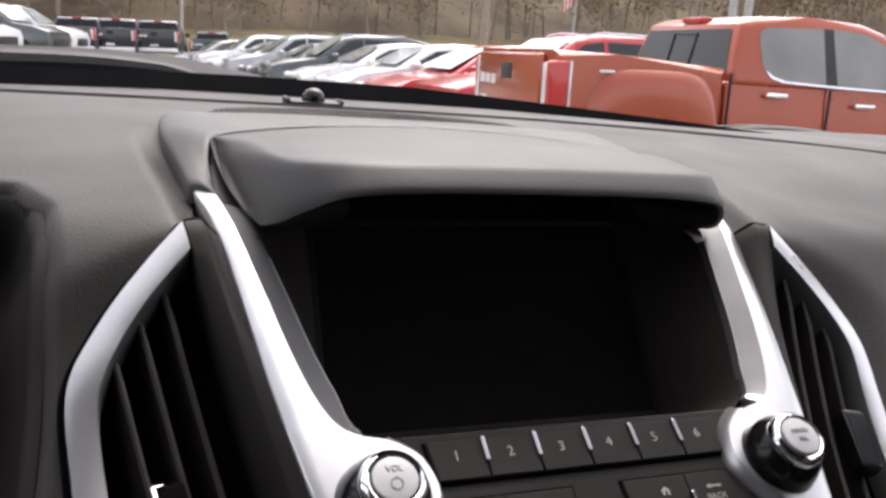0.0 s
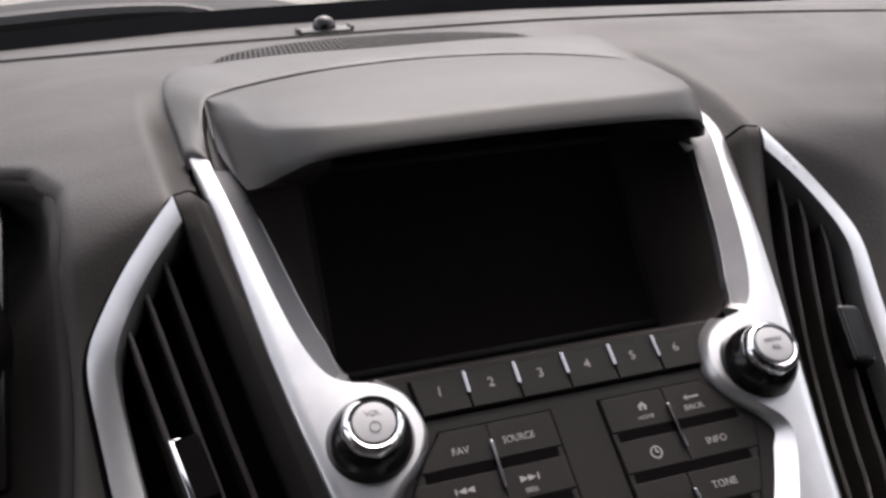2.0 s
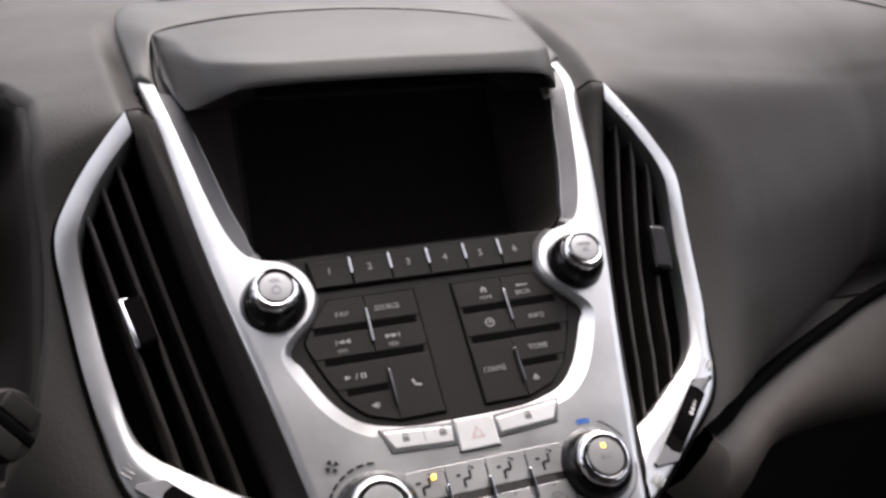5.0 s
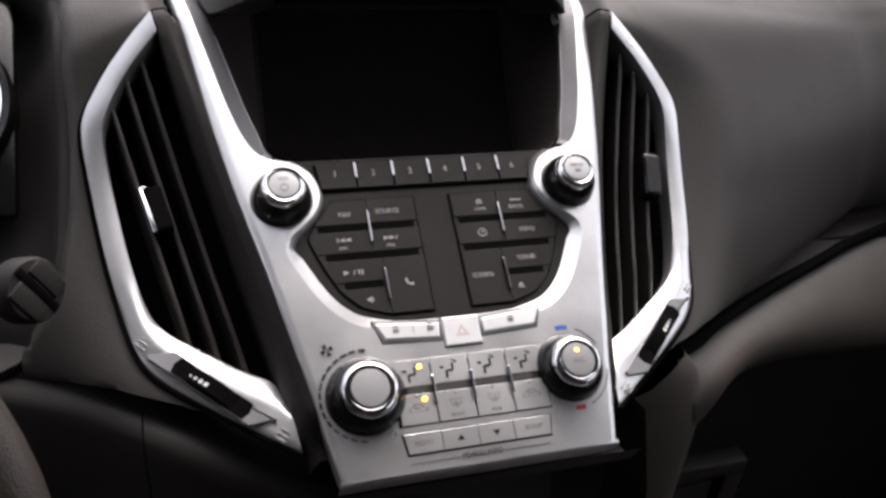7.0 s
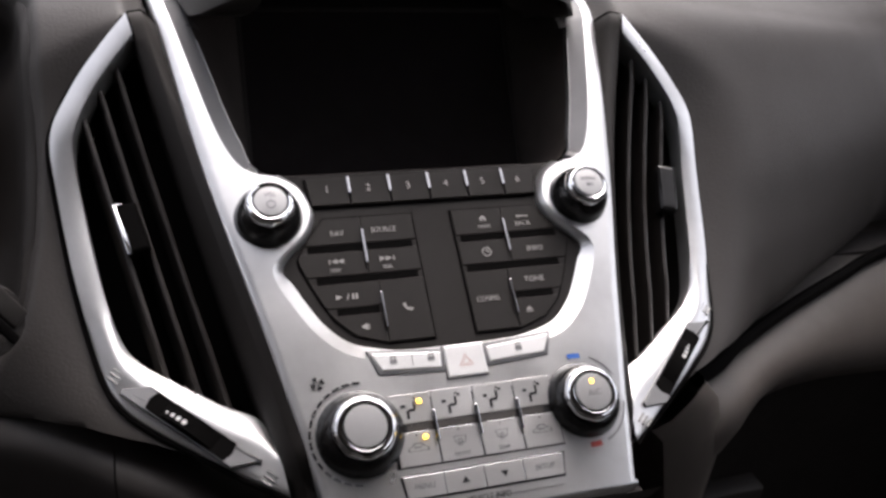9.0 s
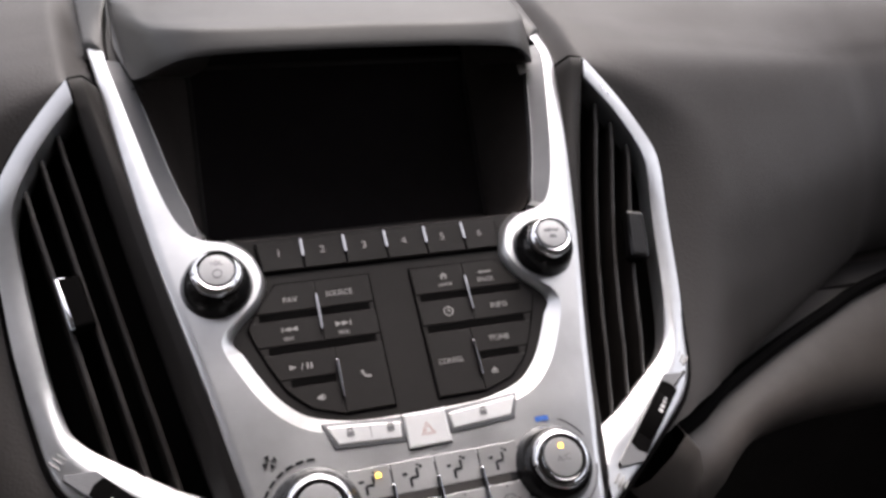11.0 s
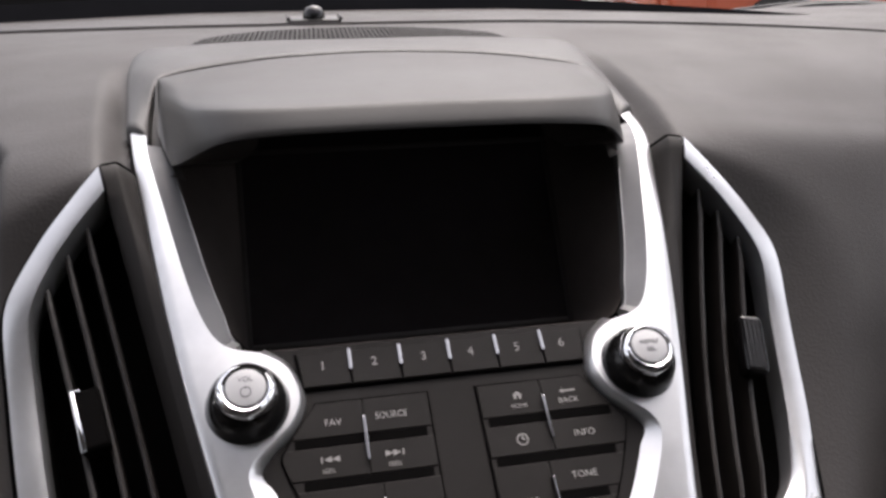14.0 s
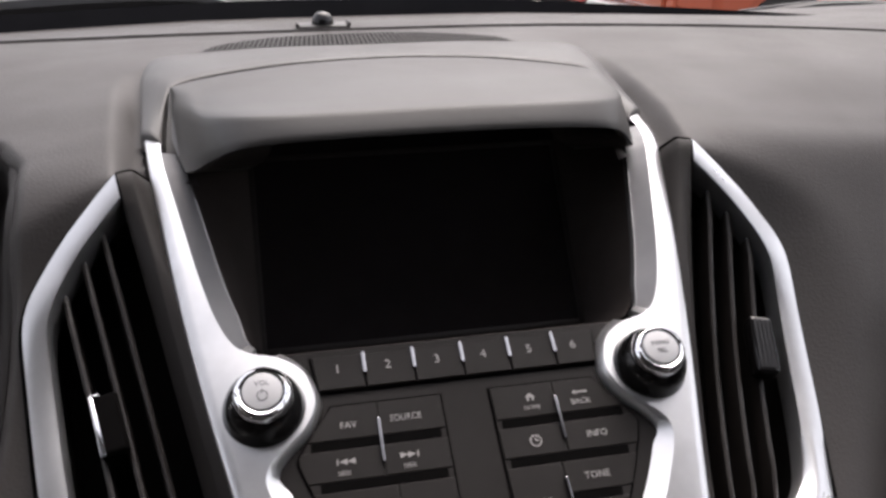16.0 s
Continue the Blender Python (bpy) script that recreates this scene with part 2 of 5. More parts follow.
# bottom edge rolls under
rows = []
for k in range(31):
    u = -0.0762 + 0.1524 * k / 30
    w = crown(u, -0.175)
    rows.append([(u, -0.1738, w - 0.0003), (u, -0.1752, w - 0.0003), (u, -0.1768, w - 0.002), (u, -0.1775, w - 0.016)])
grid(rows, bm)
# inner lip falls to the faceplate, and beside the display as a grey slope with a bright edge
rows, tops = [], [[], []]
for i, (u, v) in enumerate(edge):
    a, b = Vector(edge[max(0, i - 1)]), Vector(edge[min(len(edge) - 1, i + 1)])
    t = (b - a).normalized()
    nrm = Vector((t.y, -t.x))
    if nrm.dot(Vector((-u, -0.02 - v))) < 0:
        nrm = -nrm
    up = ease((v + 0.006) / 0.036)
    w = crown(u, v)
    low = min(1.0, max(0.0, (-0.035 - v) / 0.02))
    a_ = 0.0008
    b_ = 0.0026 + 0.0072 * up + 0.0055 * low
    lip = [(u, v, w), (u + nrm.x * a_, v + nrm.y * a_, w - 0.0006), (u + nrm.x * b_, v + nrm.y * b_, w - 0.0055 + 0.0009 * up + (0.0032 - w) * low * 0.9), (u + nrm.x * (b_ + 0.0008), v + nrm.y * (b_ + 0.0008), w - 0.009)]
    if v < 0.134:
        (rows if v < 0.012 else tops[u > 0]).append(lip)
tops[1].append(rows[0])
tops[0].insert(0, rows[-1])
bmesh.ops.remove_doubles(bm, verts=bm.verts[:], dist=0.00008)
part("bezel", bm, M_SILVER, stack, "satin silver painted panel", sharp=55)
part("bezel_lip", grid(rows), M_SILVER, stack, "bevelled silver lip round the radio keys", sharp=35)
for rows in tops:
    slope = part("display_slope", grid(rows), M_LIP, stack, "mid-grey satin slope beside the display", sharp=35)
    part("slope_edge", tube([Vector(r[2]) + Vector((0, 0, 0.0001)) for r in rows if r[2][1] < 0.1], 0.0004, 6), M_CAP_GREY, slope, "bright thin inner edge")

fp = [(-0.095, 0.0095), (0.095, 0.0095)] + [(u * 1.03, v) for u, v in edge if v < 0.0065]
part("faceplate", prism(fp, -0.012, -0.0022), M_FACE, stack, "dark grey radio faceplate", sharp=30)

NUM_U = [-0.0545, -0.032, -0.0098, 0.0117, 0.0333, 0.0545]
CUT = [-0.0657, -0.0426, -0.0204, 0.0017, 0.0236, 0.0451, 0.0657]
for i in range(6):
    a, b = CUT[i] + 0.0003, CUT[i + 1] - 0.0003
    la = 0.002 if i == 0 else 0
    lb = 0.002 if i == 5 else 0
    key = part("preset_key", prism([(a + la, -0.0104), (b - lb, -0.0104), (b, 0.0058), (a, 0.0058)], -0.004, 0.0002, 0.0005), M_KEY, stack)
    words(str(i + 1), 0.0058, M_MARK, key, at(NUM_U[i], -0.001, 0.00025), "numeral")
    if i:
        part("chrome_divider", box(CUT[i] - 0.001, CUT[i] + 0.001, -0.0045, 0.0064, -0.001, 0.0016, 0.0007), M_DIV, stack, "small chrome divider")

part("preset_groove", prism([(CUT[0] + 0.001, -0.0114), (CUT[6] - 0.001, -0.0114), (CUT[6] + 0.0008, 0.0066), (CUT[0] - 0.0008, 0.0066)], -0.004, -0.0017), M_SLOT, stack, "dark groove round the preset keys")
OUTL = [(-0.0885, 0.034), (-0.084, 0.05), (-0.074, 0.0605), (-0.062, 0.0665), (-0.05, 0.0715), (-0.04, 0.0748), (-0.03, 0.0685), (-0.0175, 0.0585)]


def pad_key(side, v0, v1, a=None, b=None):
    """A radio key between two heights; a or b None: follow the pad's outer edge."""
    lim = lambda v: interp(v, OUTL)
    n = 7
    if b is None:
        pts = [(a, v0)] + [(max(a + 0.001, lim(v0 + (v1 - v0) * k / n)), v0 + (v1 - v0) * k / n) for k in range(n + 1)] + [(a, v1)]
    else:
        pts = [(a, v0), (b, v0), (b, v1), (a, v1)]
    pts = [(side * p[0], p[1]) for p in pts]
    if side < 0:
        pts = pts[::-1]
    return part("radio_key", prism(pts, -0.004, -0.0008, 0.0004), M_KEY, stack)


def icon(polys, parent, m, material=None):
    bm = bmesh.new()
    for p in polys:
        prism(p, 0, 0.00015, bm=bm)
    ob = part("icon", bm, material or M_MARK, parent)
    ob.matrix_basis = m
    return ob


TRI = [(-0.0017, -0.0013), (0.0017, 0), (-0.0017, 0.0013)]
tri = lambda x, s=1: [(x + s * p[0], s * p[1] if s > 0 else -p[1]) for p in TRI][::1 if s > 0 else 1]
rect = lambda x0, x1, y0, y1: [(x0, y0), (x1, y0), (x1, y1), (x0, y1)]
KW = -0.00075
for s in (-1, 1):
    IN, MID, MID3 = 0.0112, 0.0396, 0.0352
    k1 = pad_key(s, -0.033, -0.0178, MID + 0.0003)
    k2 = pad_key(s, -0.033, -0.0178, IN, MID - 0.0003)
    k3 = pad_key(s, -0.0507, -0.0373, MID + 0.0003)
    k4 = pad_key(s, -0.0507, -0.0373, IN, MID - 0.0003)
    k5 = pad_key(s, -0.0684, -0.055, MID3 + 0.0003)
    k6 = pad_key(s, -0.0885, -0.0724, MID3 + 0.0003)
    k7 = pad_key(s, -0.0885, -0.055, IN, MID3 - 0.0003)
    # the keys stand on an island with a dark groove round it
    for nm, g, w, m_ in (("island_groove", 0.0009, -0.0017, M_SLOT), ("island", -0.0002, -0.0013, M_KEY)):
        vv = np.linspace(-0.0885 - g, -0.0178 + g, 25)
        isl = [(IN - g, vv[0])] + [(interp(v, OUTL) + g, v) for v in vv] + [(IN - g, vv[-1])]
        part(nm, prism([(s * p[0], p[1]) for p in isl][::s], -0.004, w), m_, stack, "dark groove round the radio keys" if g > 0 else "dark grey island of the radio keys")
    # shallow bars between the keys, shade of a deep slot is in their colour
    for v, a, b in ((-0.0352, 0.0135, 0.069), (-0.0529, 0.0135, 0.0665), (-0.0704, 0.037, 0.0585)):
        part("slot", box(min(s * a, s * b), max(s * a, s * b), v - 0.0021, v + 0.0021, -0.004, -0.00105), M_SLOT, stack, "shallow slot, the shade of its depth put in as black")
    for u, v0, v1 in ((MID, -0.0452, -0.0256), (MID3, -0.081, -0.0618)):
        part("chrome_divider", box(s * u - 0.0007, s * u + 0.0007, v0, v1, -0.001, 0.0012, 0.0004), M_DIV, stack, "slim chrome divider")
    if s < 0:
        words("FAV", 0.0042, M_MARK, k1, at(-0.0526, -0.027, KW))
        words("SOURCE", 0.0042, M_MARK, k2, at(-0.0278, -0.0262, KW), width=0.0135)
        icon([tri(-0.0005, -1), tri(0.0028, -1), rect(-0.0032, -0.0026, -0.0013, 0.0013)], k3, at(-0.0558, -0.0427, KW))
        icon([tri(-0.0023), tri(0.001), rect(0.0032, 0.0038, -0.0013, 0.0013)], k4, at(-0.0285, -0.043, KW))
        words("SEEK", 0.0026, M_MARK, k3, at(-0.0562, -0.0476, KW))
        words("SEEK", 0.0026, M_MARK, k4, at(-0.029, -0.0478, KW))
        icon([tri(-0.004), [(-0.0004, -0.0016), (0.0001, -0.0016), (0.0012, 0.0016), (0.0007, 0.0016)], rect(0.0026, 0.0035, -0.0015, 0.0015), rect(0.0044, 0.0053, -0.0015, 0.0015)], k5, at(-0.0525, -0.0625, KW))
        icon([[(-0.0022, -0.0007), (-0.0012, -0.0007), (0.0006, -0.0018), (0.0006, 0.0018), (-0.0012, 0.0007), (-0.0022, 0.0007)], rect(0.0011, 0.0016, -0.0012, 0.0012)], k6, at(-0.0453, -0.0793, KW))
        arc = [(0.0021 * math.cos(a), 0.0021 * math.sin(a)) for a in np.linspace(math.pi * 0.95, math.pi * 1.62, 8)]
        inn = [(0.0014 * math.cos(a) + 0.0003, 0.0014 * math.sin(a) + 0.0003) for a in np.linspace(math.pi * 1.62, math.pi * 0.95, 8)]
        icon([arc + inn, [(-0.0026, 0.0002), (-0.0012, 0.0004), (-0.0014, 0.0018), (-0.0026, 0.0016)], [(0.0004, -0.0024), (0.002, -0.0024), (0.0022, -0.0012), (0.0006, -0.001)]], k7, at(-0.022, -0.0705, KW))
    else:
        icon([[(-0.0022, 0.0002), (0.0022, 0.0002), (0, 0.0021)], rect(-0.0016, -0.0006, -0.0015, 0.0002), rect(0.0006, 0.0016, -0.0015, 0.0002)], k2, at(0.0285, -0.0242, KW))
        words("HOME", 0.0026, M_MARK, k2, at(0.0285, -0.029, KW))
        icon([[(-0.0036, 0), (-0.002, -0.0012), (-0.002, 0.0012)], rect(-0.0018, 0.0036, -0.0004, 0.0004)], k1, at(0.0516, -0.0242, KW))
        words("BACK", 0.0036, M_MARK, k1, at(0.0512, -0.0287, KW))
        ring = bmesh.new()
        lathe([(0.0021, 0), (0.0021, 0.00015), (0.00265, 0.00015), (0.00265, 0)], 24, ring, cap=False)
        prism(rect(-0.0003, 0.0003, 0, 0.0016), 0, 0.00015, bm=ring)
        prism(rect(0, 0.0013, -0.0003, 0.0003), 0, 0.00015, bm=ring)
        ob = part("clock_icon", ring, M_MARK, k4)
        ob.matrix_basis = at(0.0265, -0.0442, KW)
        words("INFO", 0.0042, M_MARK, k3, at(0.0545, -0.0443, KW))
        words("CONFIG", 0.004, M_MARK, k7, at(0.0212, -0.071, KW), width=0.0125)
        words("TONE", 0.0042, M_MARK, k5, at(0.0495, -0.0622, KW))
        icon([[(-0.0018, -0.0002), (0.0018, -0.0002), (0, 0.0018)], rect(-0.0018, 0.0018, -0.0013, -0.0007)], k6, at(0.0425, -0.0793, KW))


def knob(u, v, w, r, top, face_r, marks, name="rotary_knob", label="", tip=0.0, capm=None):
    """Black skirted knob with a faceted chrome ring and a grey cap."""
    k = part(name, lathe([(r * 1.18, -0.008), (r * 1.17, 0.0), (r * 1.14, 0.0015), (r * 1.08, top * 0.3), (r * 1.0, top * 0.48), (r * 0.9, top * 0.64), (r * 0.82, top * 0.72), (r * 0.7, top * 0.73), (0.0001, top * 0.73)], 48), M_BLACK, stack, label)
    k.matrix_basis = at(u, v, w)
    facet = lambda f, h: 1.0 + (0.01 * math.cos(f * 2 * math.pi * 8) if h < top * 0.93 else 0.0)
    part("chrome_ring", lathe([(r * 0.79, top * 0.66), (r * 0.8, top * 0.78), (r * 0.785, top * 0.87), (r * 0.73, top * 0.96), (r * 0.64, top), (face_r * 1.1, top * 0.985), (face_r * 1.06, top * 0.9)], 64, wobble=facet), M_CHROME, k, "faceted chrome ring")
    part("cap_gap", lathe([(face_r * 1.1, top * 0.9), (face_r * 1.1, top * 0.965), (0.0002, top * 0.965)], 40), M_BLACK, k)
    cap = part("cap", lathe([(face_r, top * 0.85), (face_r, top * 0.99), (face_r * 0.96, top * 1.02), (face_r * 0.7, top * 1.035), (0.0002, top * 1.045)], 40), capm or M_CAP, k, "satin grey cap")
    for text, size, dv in marks:
        words(text, size, M_DARKMARK if tip else M_FADEMARK2, cap, at(0, dv, top * 1.047))
    return k, cap


M_FADEMARK2 = mat("printed_mid_marks", (0.16, 0.16, 0.165), 0.55, vary=0.05, scale=300)
for s, marks in ((-1, [("VOL", 0.0032, 0.0032)]), (1, [("MENU", 0.003, 0.0018), ("SEL", 0.003, -0.0018)])):
    k, cap = knob(s * 0.0866, -0.0165, 0.0015, 0.0152, 0.0185, 0.0082, marks, label="black and chrome knob with grey cap")
    if s < 0:
        ring = lathe([(0.0018, 0), (0.0018, 0.0002), (0.0023, 0.0002), (0.0023, 0)], 20, cap=False)
        prism(rect(-0.0002, 0.0002, 0.0012, 0.0028), 0, 0.0002, bm=ring)
        ob = part("power_icon", ring, M_FADEMARK2, cap)
        ob.matrix_basis = at(0, -0.0022, 0.0193)
knob(-0.0568, -0.1325, 0.0, 0.0186, 0.0165, 0.0100, [], label="black and chrome fan knob with grey cap", capm=M_CAP_GREY)
_, capa = knob(0.0575, -0.1315, 0.0, 0.0175, 0.0165, 0.0094, [("A/C", 0.0042, -0.0005)], label="black and chrome temperature knob with grey cap", capm=M_CAP_GREY)
part("led", box(-0.0011, 0.0011, 0.0042, 0.0064, 0.0168, 0.0174, 0.0003), M_AMBER, capa, "lit amber indicator")

# lock and hazard keys
SK = lambda pts, h=0.0052, b=0.0008: prism(pts, 0.0, h, b)


def outline_prism(pts, grow, w):
    c = Vector((sum(p[0] for p in pts) / len(pts), sum(p[1] for p in pts) / len(pts)))
    out = []
    for p in pts:
        d = Vector(p) - c
        out.append((p[0] + math.copysign(grow, d.x), p[1] + math.copysign(grow, d.y)))
    return prism(out, 0.0, w, 0.0004, 2)


def outline_plate(pts, grow, w):
    return part("key_gap", outline_prism(pts, grow, w), M_DARKMARK, stack, "dark gap round the keys")


def ring_icon(shapes, parent, m, material):
    """Closed outlines drawn as thin printed bands."""
    bm = bmesh.new()
    for pts, th in shapes:
        c = Vector((sum(p[0] for p in pts) / len(pts), sum(p[1] for p in pts) / len(pts)))
        out = [bm.verts.new((p[0], p[1], 0.00012)) for p in pts]
        inn = [bm.verts.new((*(Vector(p) + (c - Vector(p)).normalized() * th), 0.00012)) for p in pts]
        for i in range(len(pts)):
            j = (i + 1) % len(pts)
            bm.faces.new((out[i], out[j], inn[j], inn[i]))
    ob = part("icon", bm, material, parent)
    ob.matrix_basis = m
    return ob


CAR = [(-0.0042, -0.0014), (0.0042, -0.0014), (0.0043, 0.0), (0.0028, 0.0004), (0.0014, 0.0019), (-0.0016, 0.0019), (-0.0028, 0.0004), (-0.0043, 0.0)]
GLASS = [(-0.0019, -0.0012), (0.0019, -0.0012), (0.0027, 0.0017), (-0.0027, 0.0017)]


HL = [(-0.0425, -0.1046), (-0.0126, -0.1064), (-0.0118, -0.0982), (-0.0466, -0.0952), (-0.0462, -0.0972)]
HR = [(-p[0], p[1]) for p in HL][::-1]
HZ = [(-0.0104, -0.1122), (0.0104, -0.1122), (0.0104, -0.0958), (-0.0104, -0.0958)]
for pts, nm in ((HL, "lock_key"), (HR, "child_lock_key"), (HZ, "hazard_key")):
    if nm == "hazard_key":
        outline_plate(pts, 0.0005, 0.0036)
    else:
        part("key_rim", outline_prism(pts, 0.0018, 0.0041), M_LIP, stack, "grey rim round the lock keys")
    k = part(nm, SK(pts, 0.0046 if nm != "hazard_key" else 0.0052), M_LOCK, stack)
    if nm == "hazard_key":
        for r in (0.0042, 0.0026):
            t = [(r * math.sin(a), r * math.cos(a) - 0.0005) for a in (0, -2 * math.pi / 3, 2 * math.pi / 3)]
            t2 = [(p[0] * 0.82, (p[1] + 0.0005) * 0.82 - 0.0005) for p in t]
            b2 = bmesh.new()
            lo = [b2.verts.new((*p, 0.00535)) for p in t]
            li = [b2.verts.new((*p, 0.00535)) for p in t2]
            for i in range(3):
                b2.faces.new((lo[i], lo[(i + 1) % 3], li[(i + 1) % 3], li[i]))
            ob = part("hazard_triangle", b2, M_PALERED, k)
            ob.matrix_basis = at(0, -0.1045)
    else:
        for u in ((-0.0362, -0.0172) if nm == "lock_key" else (0.029,)):
            ob = icon([rect(-0.0013, 0.0013, -0.0012, 0.0006), rect(-0.0009, -0.0005, 0.0006, 0.0017), rect(0.0005, 0.0009, 0.0006, 0.0017), rect(-0.0009, 0.0009, 0.0015, 0.0019)], k, at(u, -0.1008 + 0.0006 * (nm == "lock_key" and u < -0.03), 0.0047) @ Matrix.Scale(1.3, 4), M_FADEMARK2)
        if nm == "lock_key":
            part("key_split", box(-0.0268, -0.0265, -0.1035, -0.098, 0.0044, 0.00472), M_FADEMARK2, k)

# climate keys
LOWP = [(-0.0425, -0.1515), (0.0415, -0.1515), (0.0425, -0.1168), (-0.0408, -0.1168)]
outline_plate(LOWP, 0.0005, 0.0032)
SPL = [-0.0415, -0.0212, 0.0, 0.0212, 0.0418]
for r, (v0, v1) in enumerate(((-0.1313, -0.117), (-0.1514, -0.1357))):
    for i in range(4):
        k = part("climate_key", SK([(SPL[i] + 0.0004, v0), (SPL[i + 1] - 0.0004, v0), (SPL[i + 1] - 0.0004, v1), (SPL[i] + 0.0004, v1)], 0.0036, 0.00015), M_SILVER_KEY, stack)
        u = (SPL[i] + SPL[i + 1]) / 2
        if r == 0:
            icon([rect(0.0006, 0.0013, 0.0005, 0.0028), rect(-0.0012, 0.001, -0.0002, 0.0006), rect(-0.0018, -0.001, -0.0024, 0.0002), rect(-0.0035, -0.0022, 0.0012, 0.002), rect(0.0018, 0.0026, 0.0028, 0.0036)] if i else [rect(0.0006, 0.0013, 0.0005, 0.0028), rect(-0.0012, 0.001, -0.0002, 0.0006), rect(-0.0018, -0.001, -0.0024, 0.0002), rect(-0.0035, -0.0018, 0.0012, 0.002)], k, at(u, -0.1255, 0.0037) @ Matrix.Scale(1.55, 4), M_DARKMARK)
            icon([rect(-0.0005, 0.0005, -0.0004, 0.0004)], k, at(u + 0.002, -0.1196, 0.0037), M_DARKMARK)
        else:
            if i in (0, 3):
                ring_icon([(CAR, 0.0006)], k, at(u, -0.1432, 0.0037) @ Matrix.Scale(1.2, 4), M_FADEMARK2)
                icon([rect(-0.0012, 0.0016, -0.0001, 0.0004), [(-0.0022, 0.00015), (-0.0012, -0.0006), (-0.0012, 0.0009)]], k, at(u, -0.1432, 0.0037), M_FADEMARK2)
            else:
                ring_icon([(GLASS, 0.0004)], k, at(u, -0.1425, 0.0037) @ Matrix.Scale(1.25, 4), M_FADEMARK2)
                icon([rect(-0.0011 + 0.0009 * q, -0.0008 + 0.0009 * q, -0.0026, 0.0009) for q in range(3)], k, at(u, -0.1425, 0.0037), M_FADEMARK2)
            icon([rect(-0.0005, 0.0005, -0.0003, 0.0003)], k, at(u, -0.1372, 0.0037), M_DARKMARK)
            if i in (1, 2):
                words(("", "FRONT", "REAR", "")[i], 0.0024, M_FADEMARK2, k, at(u, -0.1489, 0.0037))
part("climate_slot", box(-0.035, 0.0345, -0.1355, -0.1314, 0.001, 0.0033), M_MATT, stack, "dark slot between the key rows")
for u in (-0.0214, 0.0001, 0.0214):
    part("chrome_divider", box(u - 0.0009, u + 0.0009, -0.1416, -0.1264, 0.002, 0.0058, 0.0006), M_DIV, stack, "upright chrome divider")
for v in (-0.1212, -0.1386):
    part("led", box(-0.0282, -0.0262, v - 0.0009, v + 0.0009, 0.003, 0.0052, 0.0003), M_AMBER, stack, "lit amber indicator")
MENU = [(-0.0402, -0.1662), (0.0375, -0.1662), (0.0398, -0.1556), (-0.042, -0.1556)]
outline_plate(MENU, 0.0006, 0.0032)
SPM = [-0.0415, -0.0217, -0.0021, 0.0176, 0.0392]
for i, t in enumerate(("MENU", "", "", "SETUP")):
    k = part("menu_key", SK([(SPM[i] + 0.0002 + (0.0012 if i == 0 else 0), -0.166), (SPM[i + 1] - 0.0002 - (0.0016 if i == 3 else 0), -0.166), (SPM[i + 1] - 0.0002, -0.1558), (SPM[i] + 0.0002, -0.1558)], 0.0037, 0.0002), M_SILVER_KEY, stack)
    u = (SPM[i] + SPM[i + 1]) / 2
    if t:
        words(t, 0.0036, M_FADEMARK2, k, at(u, -0.161, 0.0038))
    else:
        sgn = 1 if i == 1 else -1
        icon([[(-0.002, -0.0013 * sgn), (0.002, -0.0013 * sgn), (0, 0.0017 * sgn)][::sgn]], k, at(u, -0.161, 0.0038), M_DARKMARK)
words("VEHICLE INFO", 0.004, M_DARKMARK, stack, at(-0.002, -0.1704, 0.0033), "printed_words", width=0.022)
for a, b in ((-0.04, -0.0145), (0.0105, 0.036)):
    part("printed_line", box(a, b, -0.1707, -0.1704, 0.0028, 0.00315), M_FADEMARK2, stack)

# printed scales round the lower knobs
for k in range(15):
    a = radians(88 + k * 12.2)
    r = 0.0238
    u, v = -0.0568 + r * math.cos(a), -0.1325 + r * math.sin(a)
    ob = part("scale_mark", box(-0.0018, 0.0018, -0.00055, 0.00055, -0.0006, 0.0002), M_DARKMARK if k < 11 else M_FADEMARK2, stack)
    ob.matrix_basis = at(u, v, crown(u, v) + 0.0003, math.degrees(a) + 90)
fan = bmesh.new()
for k in range(4):
    a = k * math.pi / 2 + 0.4
    prism([(0.0004 * math.cos(a), 0.0004 * math.sin(a)), (0.0026 * math.cos(a - 0.35), 0.0026 * math.sin(a - 0.35)), (0.0026 * math.cos(a + 0.4), 0.0026 * math.sin(a + 0.4))], 0, 0.0003, bm=fan)
ob = part("fan_icon", fan, M_DARKMARK, stack)
ob.matrix_basis = at(-0.074, -0.1065, crown(-0.074, -0.1065) + 0.0004) @ Matrix.Scale(1.3, 4)
for a0, a1, m_, th in ((80, 98, M_BLUE, 0.0013), (-96, -80, M_RED, 0.0013), (30, 68, M_DARKMARK, 0.0003), (-70, -8, M_FADEMARK2, 0.0004)):
    b2 = bmesh.new()
    r0 = 0.0228
    rows = []
    for k in range(9):
        a = radians(a0 + (a1 - a0) * k / 8)
        pr = []
        for rr in (r0 - th, r0 + th):
            u, v = 0.0575 + rr * math.cos(a), -0.1315 + rr * math.sin(a)
            pr.append((u, v, crown(u, v) + 0.0003))
        rows.append(pr)
    grid(rows, b2)
    part("temperature_scale", b2, m_, stack)

